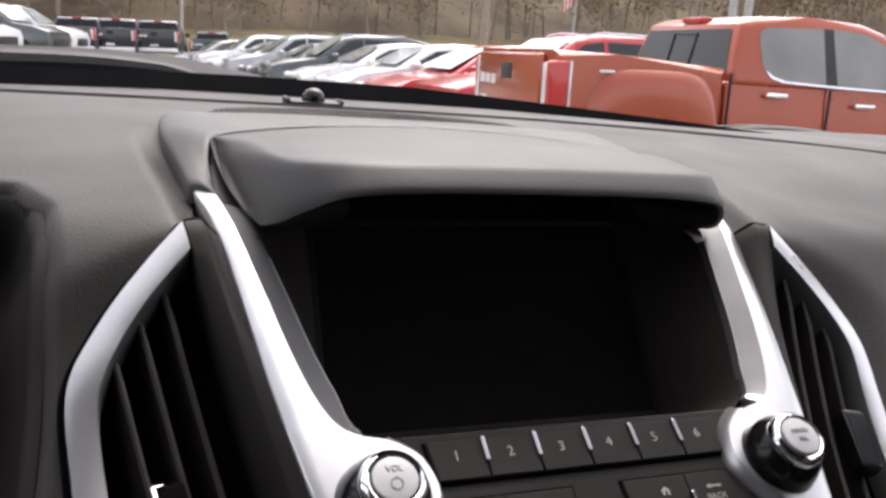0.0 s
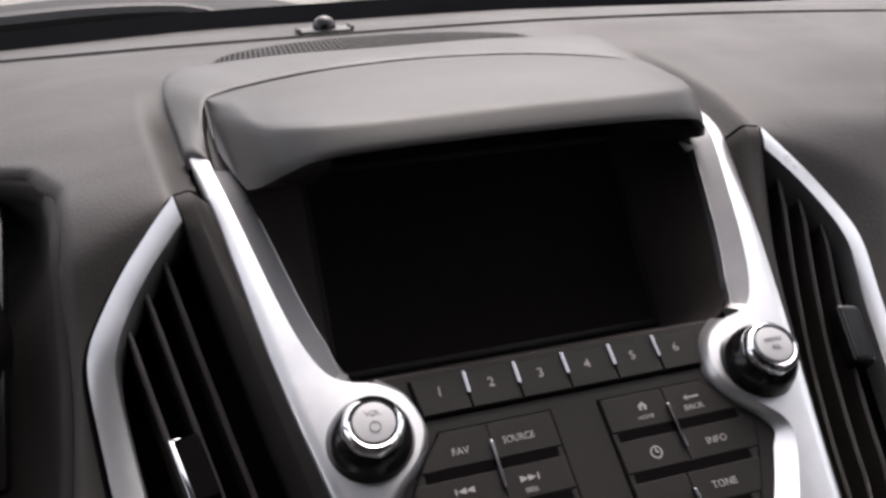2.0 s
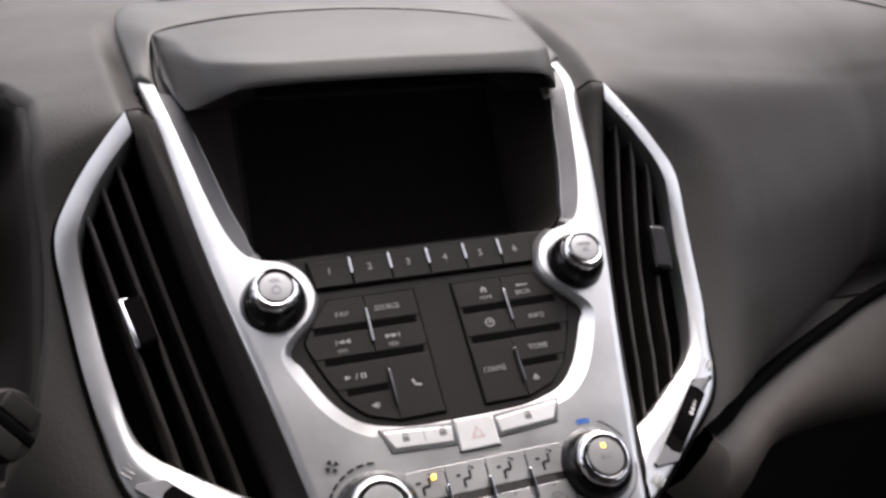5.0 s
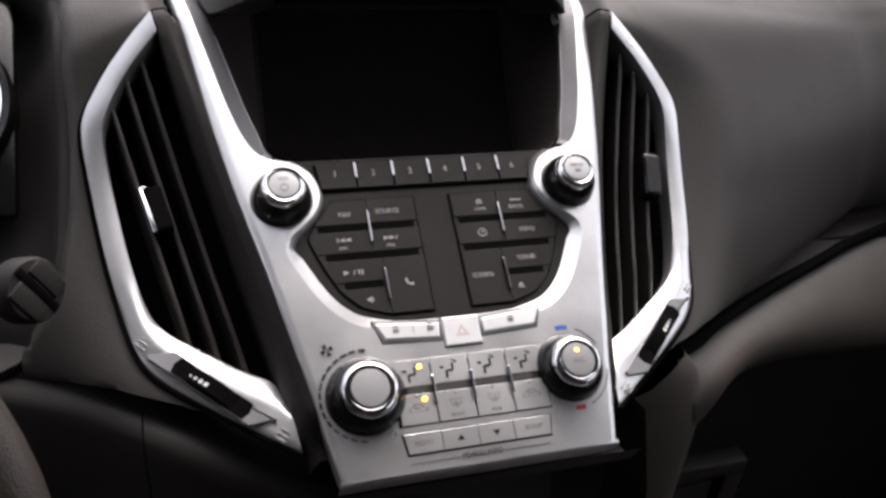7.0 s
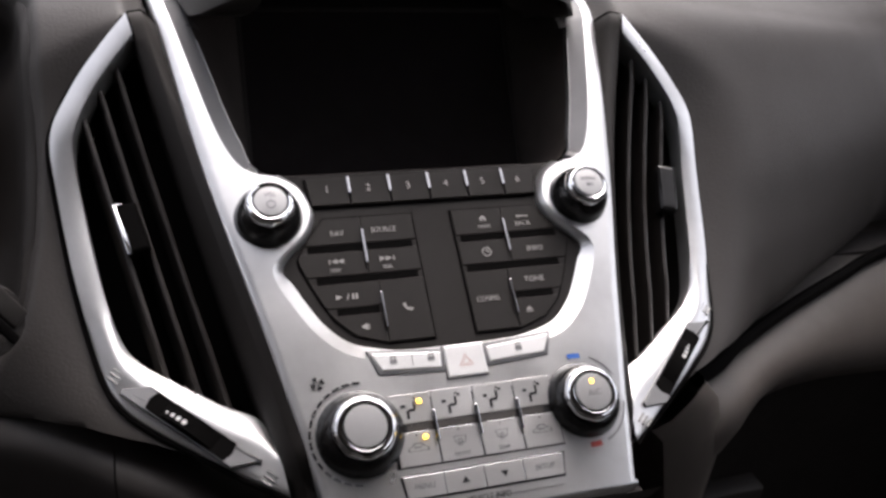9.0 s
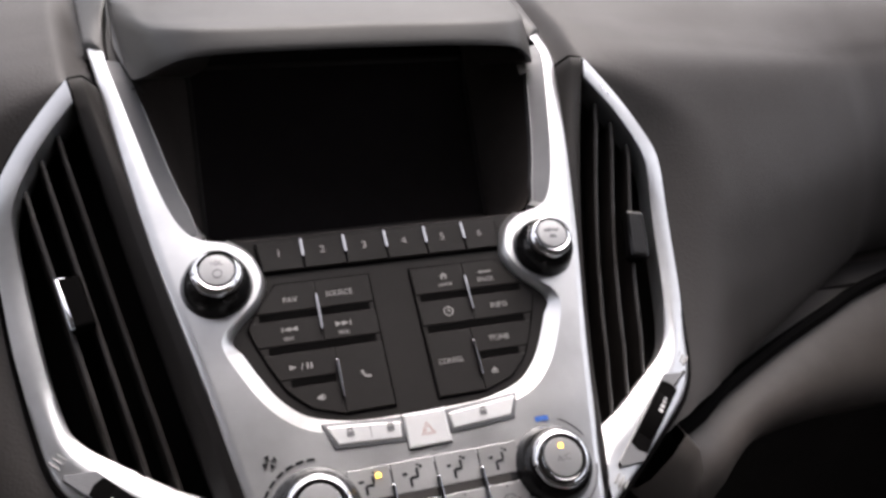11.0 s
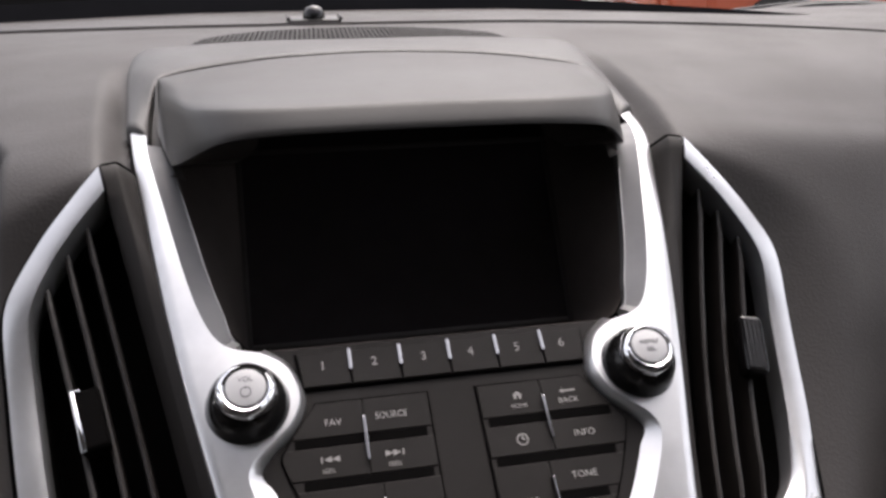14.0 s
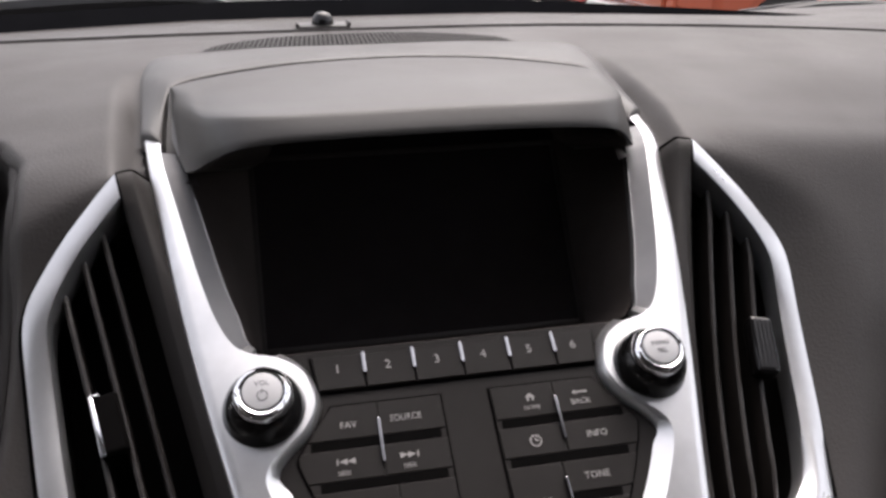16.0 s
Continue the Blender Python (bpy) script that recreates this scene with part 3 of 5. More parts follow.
# ---- display ----
SCR_W, SCR_H, SCR_A = 0.085, 0.102, 51.8
c, s_ = math.cos(TILT_FACE), math.sin(TILT_FACE)
SV, SW = 0.0447, -0.06
DISP = Matrix.Translation(FACE @ Vector((0, SV, SW))) @ Matrix.Rotation(radians(SCR_A), 4, "X")
disp = thing("infotainment_display", DISP, "recessed glossy black car display, switched off, under a hood", "car display")
part("glass", box(-SCR_W - 0.004, SCR_W + 0.004, -0.012, SCR_H + 0.02, -0.004, 0.0), M_SCREEN, disp, "glossy black display glass")
bm = bmesh.new()
for x0, x1, y0, y1 in ((-SCR_W - 0.0035, -SCR_W - 0.0006, -0.004, SCR_H + 0.004), (SCR_W + 0.0006, SCR_W + 0.0035, -0.004, SCR_H + 0.004), (-SCR_W - 0.0006, SCR_W + 0.0006, -0.004, -0.0012), (-SCR_W - 0.0006, SCR_W + 0.0006, SCR_H + 0.0012, SCR_H + 0.004)):
    box(x0, x1, y0, y1, -0.001, 0.0012, 0.0004, 2, bm)
part("screen_border", bm, M_MATT, disp, "matt black border round the glass")
toF = FACE.inverted() @ DISP
bm = bmesh.new()
for s in (-1, 1):
    rows = []
    for k in range(25):
        f = k / 24
        v = 0.0085 + 0.1185 * f
        ui = interp(v, UIN)
        a = Vector((s * (ui - 0.0098), v, crown(ui, v) - 0.0072))
        b = toF @ Vector((s * (SCR_W + 0.003), -0.006 + f * (SCR_H + 0.022), 0.0004))
        rows.append([a, a.lerp(b, 0.1) + Vector((0, 0, -0.004)), a.lerp(b, 0.5) + Vector((0, 0, -0.004)), b])
    grid(rows, bm)
rows = []
for k in range(13):
    u = -1 + 2 * k / 12
    rows.append([Vector((u * 0.089, 0.0092, -0.0023)), Vector((u * 0.088, 0.0115, -0.005)), toF @ Vector((u * (SCR_W + 0.003), -0.006, 0.0004))])
grid(rows, bm)
part("recess_wall", bm, M_RECESS, stack, "dark recess walls round the display", sharp=60)

# ---- air vents ----
LINE_A, LINE_B = Vector((0.1495, 0.1075)), Vector((0.0885, -0.156))
VDIR = (LINE_B - LINE_A).normalized()
VOUT = Vector((-VDIR.y, VDIR.x))
if VOUT.x < 0:
    VOUT = -VOUT


def vent_w(u, v):
    """Depth of the air vents: level with the panel at the top, falling back below."""
    d = max(0.0, (u - 0.158) * 0.9742 - (v - 0.136) * 0.2254)
    return -0.0205 - 0.06 * d + 0.163 * v + 1.319 * v * v


V_OUTER = [(0.1493, 0.1078), (0.1612, 0.0952), (0.1745, 0.0792), (0.1850, 0.0628), (0.1900, 0.0525), (0.1918, 0.0415), (0.1902, 0.0225), (0.1837, -0.0245), (0.1755, -0.0635), (0.1685, -0.087), (0.1595, -0.1008), (0.1475, -0.1115), (0.13, -0.125), (0.112, -0.1383), (0.0905, -0.1532)]
V_INNER = [(0.1464, 0.0945), (0.1615, 0.0775), (0.1725, 0.061), (0.1785, 0.048), (0.1801, 0.0375), (0.1779, 0.0155), (0.1708, -0.029), (0.163, -0.06), (0.1545, -0.0745), (0.1365, -0.0885), (0.1155, -0.1035), (0.101, -0.112), (0.0945, -0.1235)]


def inside(p, poly):
    r = False
    for (x0, y0), (x1, y1) in zip(poly, poly[1:] + poly[:1]):
        if (y0 > p[1]) != (y1 > p[1]) and p[0] < (x1 - x0) * (p[1] - y0) / (y1 - y0) + x0:
            r = not r
    return r


def air_vent(s):
    v = thing("air_vent", FACE, "silver framed dashboard air vent, black vanes, " + ("chrome edged" if s < 0 else "ribbed black") + " tab", "air vent", "dashboard air vents")
    n = 90
    o, i_ = smooth([(*p, 0) for p in V_OUTER], n), smooth([(*p, 0) for p in V_INNER], n)
    rows = []
    for a, b in zip(o, i_):
        row = [(s * a.x, a.y, vent_w(a.x, a.y) - 0.012), (s * a.x, a.y, vent_w(a.x, a.y) - 0.003)]
        for k in range(9):
            f = k / 8
            p = a.lerp(b, 0.03 + 0.94 * f)
            row.append((s * p.x, p.y, vent_w(p.x, p.y) + 0.001 * math.sin(math.pi * min(1, 0.08 + f * 0.86)) ** 0.6 - ease((-0.035 - p.y) / 0.04) * (0.0034 * ease((f - 0.62) / 0.5) + 0.0024 * max(0.0, 0.64 - f) / 0.64) + 0.0032 * ease((p.y - 0.01) / 0.05) * f))
        row.append((s * b.x, b.y, vent_w(b.x, b.y) - 0.003))
        row.append((s * b.x, b.y, vent_w(b.x, b.y) - 0.014))
        rows.append(row)
    part("vent_frame", grid(rows), M_SILVER, v, "satin silver surround", sharp=60)
    seam = []
    for j, a in enumerate(o):
        t = o[min(n - 1, j + 1)] - o[max(0, j - 1)]
        nn = Vector((-t.y, t.x, 0)).normalized()
        nn = nn if nn.dot(a - i_[j]) > 0 else -nn
        p = a + nn * 0.0011
        seam.append((s * p.x, p.y, vent_w(p.x, p.y) - 0.0042))
    part("frame_gap", tube(seam, 0.0015, 8), M_SLOT, v, "dark gap round the vent surround")
    poly = [(p.x, p.y) for p in i_] + [(LINE_B.x, LINE_B.y), (LINE_A.x, LINE_A.y)]
    # flat back sheet, the darkness of the duct is painted in near-black
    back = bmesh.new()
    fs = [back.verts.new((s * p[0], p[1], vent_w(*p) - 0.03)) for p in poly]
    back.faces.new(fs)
    part("vent_back", back, M_SLOT, v, "flat back of the vent cavity, its depth shade put in as black")
    for d in (0.0112, 0.0226, 0.0345):
        ts = [t for t in np.linspace(-0.02, 0.34, 240) if inside(tuple(LINE_A + VDIR * t + VOUT * d), poly)]
        if not ts:
            continue
        p0, p1 = LINE_A + VDIR * (ts[0] - 0.001) + VOUT * d, LINE_A + VDIR * (ts[-1] + 0.001) + VOUT * d
        rows = []
        for k in range(13):
            p = p0.lerp(p1, k / 12)
            w = vent_w(p.x, p.y) - 0.0022 - 0.003 * (k == 0) - 0.005 * ease((k - 10) / 2)
            q = p + VOUT * 0.0022
            deep = p + VOUT * 0.0036
            rows.append([(s * (p.x + 0.0006), p.y, w - 0.024), (s * p.x, p.y, w - 0.0006), (s * (p.x + q.x) / 2, (p.y + q.y) / 2, w), (s * q.x, q.y, w - 0.0006), (s * (deep.x + 0.0015), deep.y, w - 0.024)])
        part("vane", grid(rows), M_VANE, v)
    # tab on a vane
    c = Vector((0.1535, -0.0045)) if s < 0 else Vector((0.1615, -0.003))
    ang = math.degrees(math.atan2(VDIR.y, VDIR.x)) + 90
    if s > 0:
        tab = box(-0.006, 0.006, -0.0162, 0.0162, -0.006, 0.0046, 0.0024, 3)
        for k in range(5):
            box(-0.0044 + 0.0022 * k - 0.0005, -0.0044 + 0.0022 * k + 0.0005, -0.0135, 0.0135, 0.004, 0.0053, 0.0003, 1, tab)
        ob = part("tab", tab, M_BLACK, v, "ribbed black sliding tab")
    else:
        ob = part("tab", box(-0.0065, 0.0055, -0.0145, 0.0145, -0.006, 0.0022, 0.002, 3), M_SLOT, v, "black sliding tab with chrome edge")
        part("tab_trim", prism([(-0.0064, -0.015), (-0.0038, -0.0144), (-0.0046, 0.0138), (-0.0066, 0.015)], 0.0, 0.003, 0.0006, 2), M_CHROME, ob, "chrome edge")
        part("tab_trim", prism([(-0.0058, 0.0137), (-0.0016, 0.0137), (-0.0018, 0.0145), (-0.0062, 0.015)], 0.0, 0.003, 0.0006, 2), M_CHROME, ob, "chrome edge")
    ob.matrix_basis = at(s * c.x, c.y, vent_w(c.x, c.y) + 0.0005, s * ang)
    # thumbwheel in its slot below the vanes
    a, b = Vector((0.1506, -0.095)), Vector((0.1142, -0.1294))
    d = b - a
    ang = math.degrees(math.atan2(d.y, d.x)) + 180
    mid = (a + b) / 2
    # axes of the sloping frame
    gu = (vent_w(mid.x + 0.002, mid.y) - vent_w(mid.x - 0.002, mid.y)) / 0.004
    gv = (vent_w(mid.x, mid.y + 0.002) - vent_w(mid.x, mid.y - 0.002)) / 0.004
    zz = Vector((-gu * s, -gv, 1)).normalized()
    xx = Vector((-s * d.x, -d.y, 0))
    xx = (xx - zz * xx.dot(zz)).normalized()
    yy = zz.cross(xx)
    m = Matrix(((xx.x, yy.x, zz.x, s * mid.x), (xx.y, yy.y, zz.y, mid.y), (xx.z, yy.z, zz.z, vent_w(mid.x, mid.y)), (0, 0, 0, 1)))
    L = d.length / 2
    if s < 0:
        m = m @ Matrix.Rotation(math.pi, 4, "Z")
    hexa = lambda e, g, h: [(L * e, -h), (L * g, h), (-L * e, h), (-L * e * 1.03, h * 0.6), (-L * g, -h), (L * e * 1.03, -h * 0.6)][::-1]
    # dish greyer than its silver frame, with its shading put into the colour
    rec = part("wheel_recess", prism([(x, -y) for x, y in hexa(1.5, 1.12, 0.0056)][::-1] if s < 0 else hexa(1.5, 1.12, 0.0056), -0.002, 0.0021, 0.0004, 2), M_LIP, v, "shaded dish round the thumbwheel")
    rec.matrix_basis = m
    o2 = part("wheel_slot", prism([(-L * 0.92, -0.005), (L * 0.92, -0.005), (L * 0.98, 0.0), (L * 0.92, 0.005), (-L * 0.92, 0.005), (-L * 0.98, 0.0)], -0.002, 0.0023), M_SLOT, v, "dark slot of the thumbwheel")
    o2.matrix_basis = m
    for x0, w_ in ((-L * 1.82, 0.003), (L * 1.82, 0.003)):
        bar = bmesh.new()
        for q in range(3):
            box(x0 - w_, x0 + w_, -0.0028 + q * 0.0026, -0.002 + q * 0.0026, 0.0, 0.0018, bm=bar)
        o2 = part("printed_mark", bar, M_FADEMARK, v, "faint printed air flow mark")
        o2.matrix_basis = m
    wh = bmesh.new()
    R = 0.034
    rows = []
    for k in range(21):
        t = radians(-42 + 84 * k / 20)
        rows.append([(R * math.sin(t), y, R * math.cos(t) - R + 0.0058 - 0.0012 * (abs(y) > 0.0038) + (0.0003 if k % 2 else 0)) for y in (-0.0046, -0.0038, 0.0, 0.0038, 0.0046)])
    grid(rows, wh)
    ob = part("thumbwheel", wh, M_SLOT, v, "black thumbwheel with white dots")
    ob.matrix_basis = m
    for k, r in enumerate((0.0007, 0.001, 0.0012, 0.0013)):
        dt = part("dot", lathe([(r, 0), (r, 0.0003), (0.0001, 0.0003)], 12), M_MARK2, ob)
        t = radians(-s * (-22 + 6 * k))
        dt.matrix_basis = pose(R * math.sin(t), -0.001, R * math.cos(t) - R + 0.0058, 0, math.degrees(t), 0)
    # trim strip towards the console
    rows = []
    for k in range(61):
        f = 0.0 + 1.025 * k / 60
        p = LINE_A.lerp(LINE_B, f)
        uo = interp(p.y, UOUT) + 0.0004
        q = Vector((uo, p.y + 0.0035))
        hgt = -0.0025 * (1 - ease(f / 0.012)) - 0.012 * ease((f - 0.93) / 0.08)
        ww = crown(uo - 0.0004, p.y) - 0.0008
        row = [(s * p.x, p.y, vent_w(p.x, p.y) - 0.02)]
        for g, h in ((0.0, -0.003), (0.07, 0.0), (0.46, 0.0042), (0.54, 0.0042), (0.93, 0.0002), (1.0, -0.002)):
            m_ = p.lerp(q, g)
            row.append((s * m_.x, m_.y + 0.0012 * math.sin(math.pi * g), (vent_w(p.x, p.y) + 0.003) * (1 - g) + ww * g + h + hgt))
        row.append((s * q.x, q.y, ww - 0.02))
        if k == 0:
            rows.append([(x, y + 0.0012, z - 0.016) for x, y, z in row])
        rows.append(row)
    part("cap_line", tube([Vector(q) + Vector((0, 0.0008, -0.0006)) for q in rows[1][1:-1]], 0.0008, 6), M_SLOT, v, "dark joint at the top of the strip")
    part("side_strip", grid(rows), M_TRIM, v, "dark plastic strip beside the console", sharp=50)
    return v


M_MARK2 = mat("printed_white_dots", (0.6, 0.6, 0.6), 0.5, vary=0.03, scale=300)
for s in (-1, 1):
    air_vent(s)

# ---- visor over the display ----
hood = thing("display_hood", Matrix.Translation((0, 0.1, 1.28)), "charcoal plastic hood shading the dashboard display", "dashboard hood")
HO = Vector((0, 0.1, 1.28))
LIP = [(0.1172, 0.0894, 1.2657), (0.1145, 0.0822, 1.268), (0.11, 0.0748, 1.2715), (0.1018, 0.0636, 1.2787), (0.0912, 0.0542, 1.2856), (0.0772, 0.0506, 1.2883), (0.05, 0.0482, 1.2901), (0.0, 0.0485, 1.2904)]
CREASE = [(0.1285, 0.178, 1.285), (0.124, 0.148, 1.2885), (0.113, 0.109, 1.293), (0.1045, 0.085, 1.2946), (0.095, 0.0725, 1.2968), (0.08, 0.064, 1.2986), (0.05, 0.0602, 1.2996), (0.0, 0.0605, 1.2999)]
EDGE = [(0.1172, 0.0894, 1.2657), (0.1221, 0.11, 1.2688), (0.1268, 0.13, 1.2741), (0.1287, 0.15, 1.279), (0.1298, 0.172, 1.2843), (0.1295, 0.181, 1.2872)]
SEAM = [(0.1295, 0.181, 1.2872), (0.1275, 0.1852, 1.2876), (0.1215, 0.19, 1.2882), (0.113, 0.195, 1.2889), (0.101, 0.2, 1.2898), (0.085, 0.205, 1.2909), (0.053, 0.2125, 1.2925), (0.0, 0.216, 1.2935)]
INNER = [(0.1309, 0.1284, 1.27), (0.1322, 0.158, 1.2782), (0.131, 0.178, 1.2845), (0.1282, 0.1905, 1.2876)]
BASE = [(0.1418, 0.1385, 1.2734), (0.144, 0.16, 1.2757), (0.1478, 0.195, 1.2797), (0.1515, 0.232, 1.2832), (0.1505, 0.262, 1.2866), (0.144, 0.28, 1.2878), (0.125, 0.2945, 1.287), (0.07, 0.314, 1.286), (0.0, 0.32, 1.285)]


def mirrored(pts, n):
    full = [(-x, y, z) for x, y, z in pts] + [(x, y, z) for x, y, z in pts[-2::-1]]
    return smooth(full, n)


NH = 81
rows = []
for l, c, sm in zip(mirrored(LIP, 0), mirrored(CREASE, 0), mirrored(SEAM, 0)):
    inn = Vector((0, 1, 0)).lerp(Vector((-l.x, 0.12 - l.y, 0)).normalized(), ease((abs(l.x) - 0.085) / 0.035)).normalized()
    row = [l + inn * (0.075 - 0.045 * ease((abs(l.x) - 0.085) / 0.035)) + Vector((0, 0, -0.003)), l + inn * 0.006 + Vector((0, 0, -0.0008)), l + inn * 0.0022 + Vector((0, 0, -0.0009)), l]
    out = -inn
    for k, h in ((0.08, 0.0006), (0.25, 0.0012), (0.5, 0.0014), (0.75, 0.0012), (0.9, 0.001)):
        row.append(l.lerp(c, k) + out * h + Vector((0, 0, 0.0006)))
    row.append(c + Vector((0, 0, 0.0002)))
    for k in range(1, 11):
        row.append(c.lerp(sm, k / 11) + Vector((0, 0, 0.0026 * math.sin(math.pi * k / 11))))
    row += [sm + Vector((0, -0.0006, 0.0004)), sm + Vector((0, 0.0008, -0.001)), sm + Vector((0, 0.001, -0.007))]
    if abs(l.x) > 0.117:
        # rounded side edge behind the lip corner
        row[3:] = [Vector((math.copysign(p.x, l.x), p.y, p.z)) for p in resample(EDGE, len(row) - 5)] + [Vector((math.copysign(0.126, l.x), 0.181, 1.282))] * 2
    rows.append([p - HO for p in row])
visor = part("visor", grid([r[2:] for r in rows]), M_HOOD, hood, "smooth charcoal visor", sharp=70)
# underside split off so its shade sits in another colour, no known lining
part("visor_lining", grid([r[:3] for r in rows]), M_VANE, visor, "underside of the visor, split off to put its shade into the colour", sharp=70)
rows = []
for a, b in zip(mirrored(INNER + [(x, y + 0.0085, z + 0.0001) for x, y, z in SEAM[2:]], NH), mirrored(BASE, NH)):
    d = (b - a).normalized()
    row = [a + Vector((-a.x * 0.03, -0.0005, -0.012)), a + Vector((0, 0, -0.0006)), a + d * 0.0008]
    for k in range(1, 8):
        row.append(a.lerp(b, k / 8) + Vector((0, 0, 0.0018 * math.sin(math.pi * k / 8))))
    row += [b, b + d * 0.0018 + Vector((0, 0, -0.0016)), b + d * 0.0022 + Vector((0, 0, -0.03))]
    rows.append([p - HO for p in row])
rows = [[p + Vector((0, -0.004, -0.009)) for p in rows[0]], [p + Vector((0, -0.0012, -0.0012)) for p in rows[0]]] + rows + [[p + Vector((0, -0.0012, -0.0012)) for p in rows[-1]], [p + Vector((0, -0.004, -0.009)) for p in rows[-1]]]
part("hood_base", grid(rows), M_HOOD, hood, "charcoal base trim of the hood", sharp=50)
# dark groove between the visor's side and the base trim
for s in (-1, 1):
    rows = []
    for p in resample(EDGE, 13):
        rows.append([Vector((s * (p.x + dx), p.y + 0.002, p.z + dz)) - HO for dx, dz in ((-0.006, -0.009), (0.0, -0.0065), (0.006, -0.008), (0.012, -0.014))])
    part("hood_groove", grid(rows), M_MATT, hood, "dark groove beside the visor", sharp=50)

# ---- dashboard ----
dash = thing("dashboard", Matrix.Translation((0, 0.3, 1.2)), "dark charcoal soft-touch grained dashboard under the windscreen", "dashboard", kind="structure")
DO = Vector((0, 0.3, 1.2))
NEAR = [(0.6, 1.272), (0.5, 1.277), (0.42, 1.279), (0.34, 1.2815), (0.26, 1.2815), (0.2, 1.2792), (0.158, 1.2765), (0.118, 1.2738), (0.084, 1.2658), (0.05, 1.238), (0.0, 1.194), (-0.03, 1.164), (-0.055, 1.138), (-0.078, 1.105), (-0.07, 1.094), (0.0, 1.06), (0.1, 1.03)]
FARP = [(0.56, 1.266), (0.44, 1.276), (0.35, 1.2795), (0.3, 1.2785), (0.26, 1.2735), (0.22, 1.262), (0.185, 1.245), (0.17, 1.2345), (0.155, 1.222), (0.132, 1.193), (0.115, 1.164), (0.105, 1.135), (0.1, 1.105), (0.103, 1.085), (0.113, 1.072), (0.14, 1.064), (0.2, 1.06)]


def pad_profile(x, side=1):
    """Section of the dash pad; the passenger side stays level with the vent further out."""
    a = abs(x)
    low = min(1.0, max(0.0, (a - 0.14) / 0.31))
    top = min(1.0, max(0.0, (a - 0.175) / 0.275)) if side > 0 else low
    out = []
    for i, (p, q) in enumerate(zip(NEAR, FARP)):
        f = top + (low - top) * ease((i - 8) / 3)
        out.append((p[0] + (q[0] - p[0]) * f + 0.12 * max(0, a - 0.43), p[1] + (q[1] - p[1]) * f))
    return out


def pad_row(x, side):
    pr = pad_profile(x, side)
    return smooth([(x, y, z) for y, z in pr], 240)


VENT_POLY = V_OUTER + [(LINE_B.x - 0.012, LINE_B.y), (LINE_A.x - 0.012, LINE_A.y)]


def vent_gap(u, v):
    """Distance of a point from the outline of an air vent, negative inside it."""
    p, best = Vector((u, v)), 1.0
    for i in range(len(VENT_POLY)):
        a, b = Vector(VENT_POLY[i - 1]), Vector(VENT_POLY[i])
        t = min(1.0, max(0.0, (p - a).dot(b - a) / (b - a).length_squared))
        best = min(best, (p - a.lerp(b, t)).length)
    return -best if inside((u, v), VENT_POLY) else best


RIM_DIP = 0.007
RIM_POLY = [(0.3, 0.192), (0.2205, 0.163), (0.2045, 0.136), (0.2008, 0.1), (0.2008, 0.05), (0.2038, 0.0), (0.2125, -0.045), (0.243, -0.075), (0.4, -0.085), (0.56, 0.0), (0.56, 0.15), (0.42, 0.215)]


def rim_depth(u, v):
    """How far a point lies inside the rim of the instrument cluster, negative outside."""
    p, best = Vector((u, v)), 1.0
    for i in range(len(RIM_POLY)):
        a, b = Vector(RIM_POLY[i - 1]), Vector(RIM_POLY[i])
        t = min(1.0, max(0.0, (p - a).dot(b - a) / (b - a).length_squared))
        best = min(best, (p - a.lerp(b, t)).length)
    return best if inside((u, v), RIM_POLY) else -best


HOOD_POLY = [(0.1355, 0.094), (0.139, 0.12)] + [(x, y) for x, y, z in BASE] + [(0.0, 0.09)]


def hood_gap(x, y):
    """Distance in plan from the foot of the hood, negative under it."""
    p, best = Vector((x, y)), 1.0
    for a, b in zip(HOOD_POLY, HOOD_POLY[1:] + HOOD_POLY[:1]):
        a, b = Vector(a), Vector(b)
        t = min(1.0, max(0.0, (p - a).dot(b - a) / (b - a).length_squared))
        best = min(best, (p - a.lerp(b, t)).length)
    return -best if inside((x, y), HOOD_POLY) else best


def pad_w(u, v):
    """Depth of the dash pad beside the air vent, seen square to the stack."""
    pts = sorted(((l.y, l.z) for l in (FACE.inverted() @ p for p in pad_row(u, -1) if p.z > 1.106)))
    w = float(np.interp(v, [p[0] for p in pts], [p[1] for p in pts]))
    near = 1 - ease(vent_gap(u, v) / 0.07)
    return w + (deck(u, v) - w) * near


def deck(u, v):
    """Height at which the pad meets the vents and runs on above them."""
    d = v - 0.1075
    soft = 0.004 + 0.9 * max(0.0, vent_gap(u, v))
    return vent_w(u, min(v, 0.1075)) - 0.45 * max(0.0, d) - 0.22 / soft * max(0.0, soft - abs(d)) ** 2 - 0.0055 + 0.003 * ease((v - 0.06) / 0.04)


# the pad leaves room for the stack: middle part ends behind the hood base
for s, nm in ((-1, "dash_pad"), (1, "dash_pad")):
    xs = [0.1335 + 0.0021 * k for k in range(44)] + [0.2255 + 0.5345 * (k / 40) ** 1.2 for k in range(41)]
    rows = []
    for x in xs:
        r = pad_row(x, s)
        q = []
        for p in r:
            # pass just below the silver vent frames
            l = FACE.inverted() @ p
            if l.x < 0.3 and -0.21 < l.y < 0.21:
                g = vent_gap(l.x, l.y)
                near = 1 - ease(g / 0.07)
                l.z += (deck(l.x, l.y) - 0.07 * ease((-g - 0.006) / 0.005) - l.z) * near
                if l.y < 0.156:
                    l.z -= 0.03 * ease((interp(l.y, UOUT) + 0.002 - l.x) / 0.003)
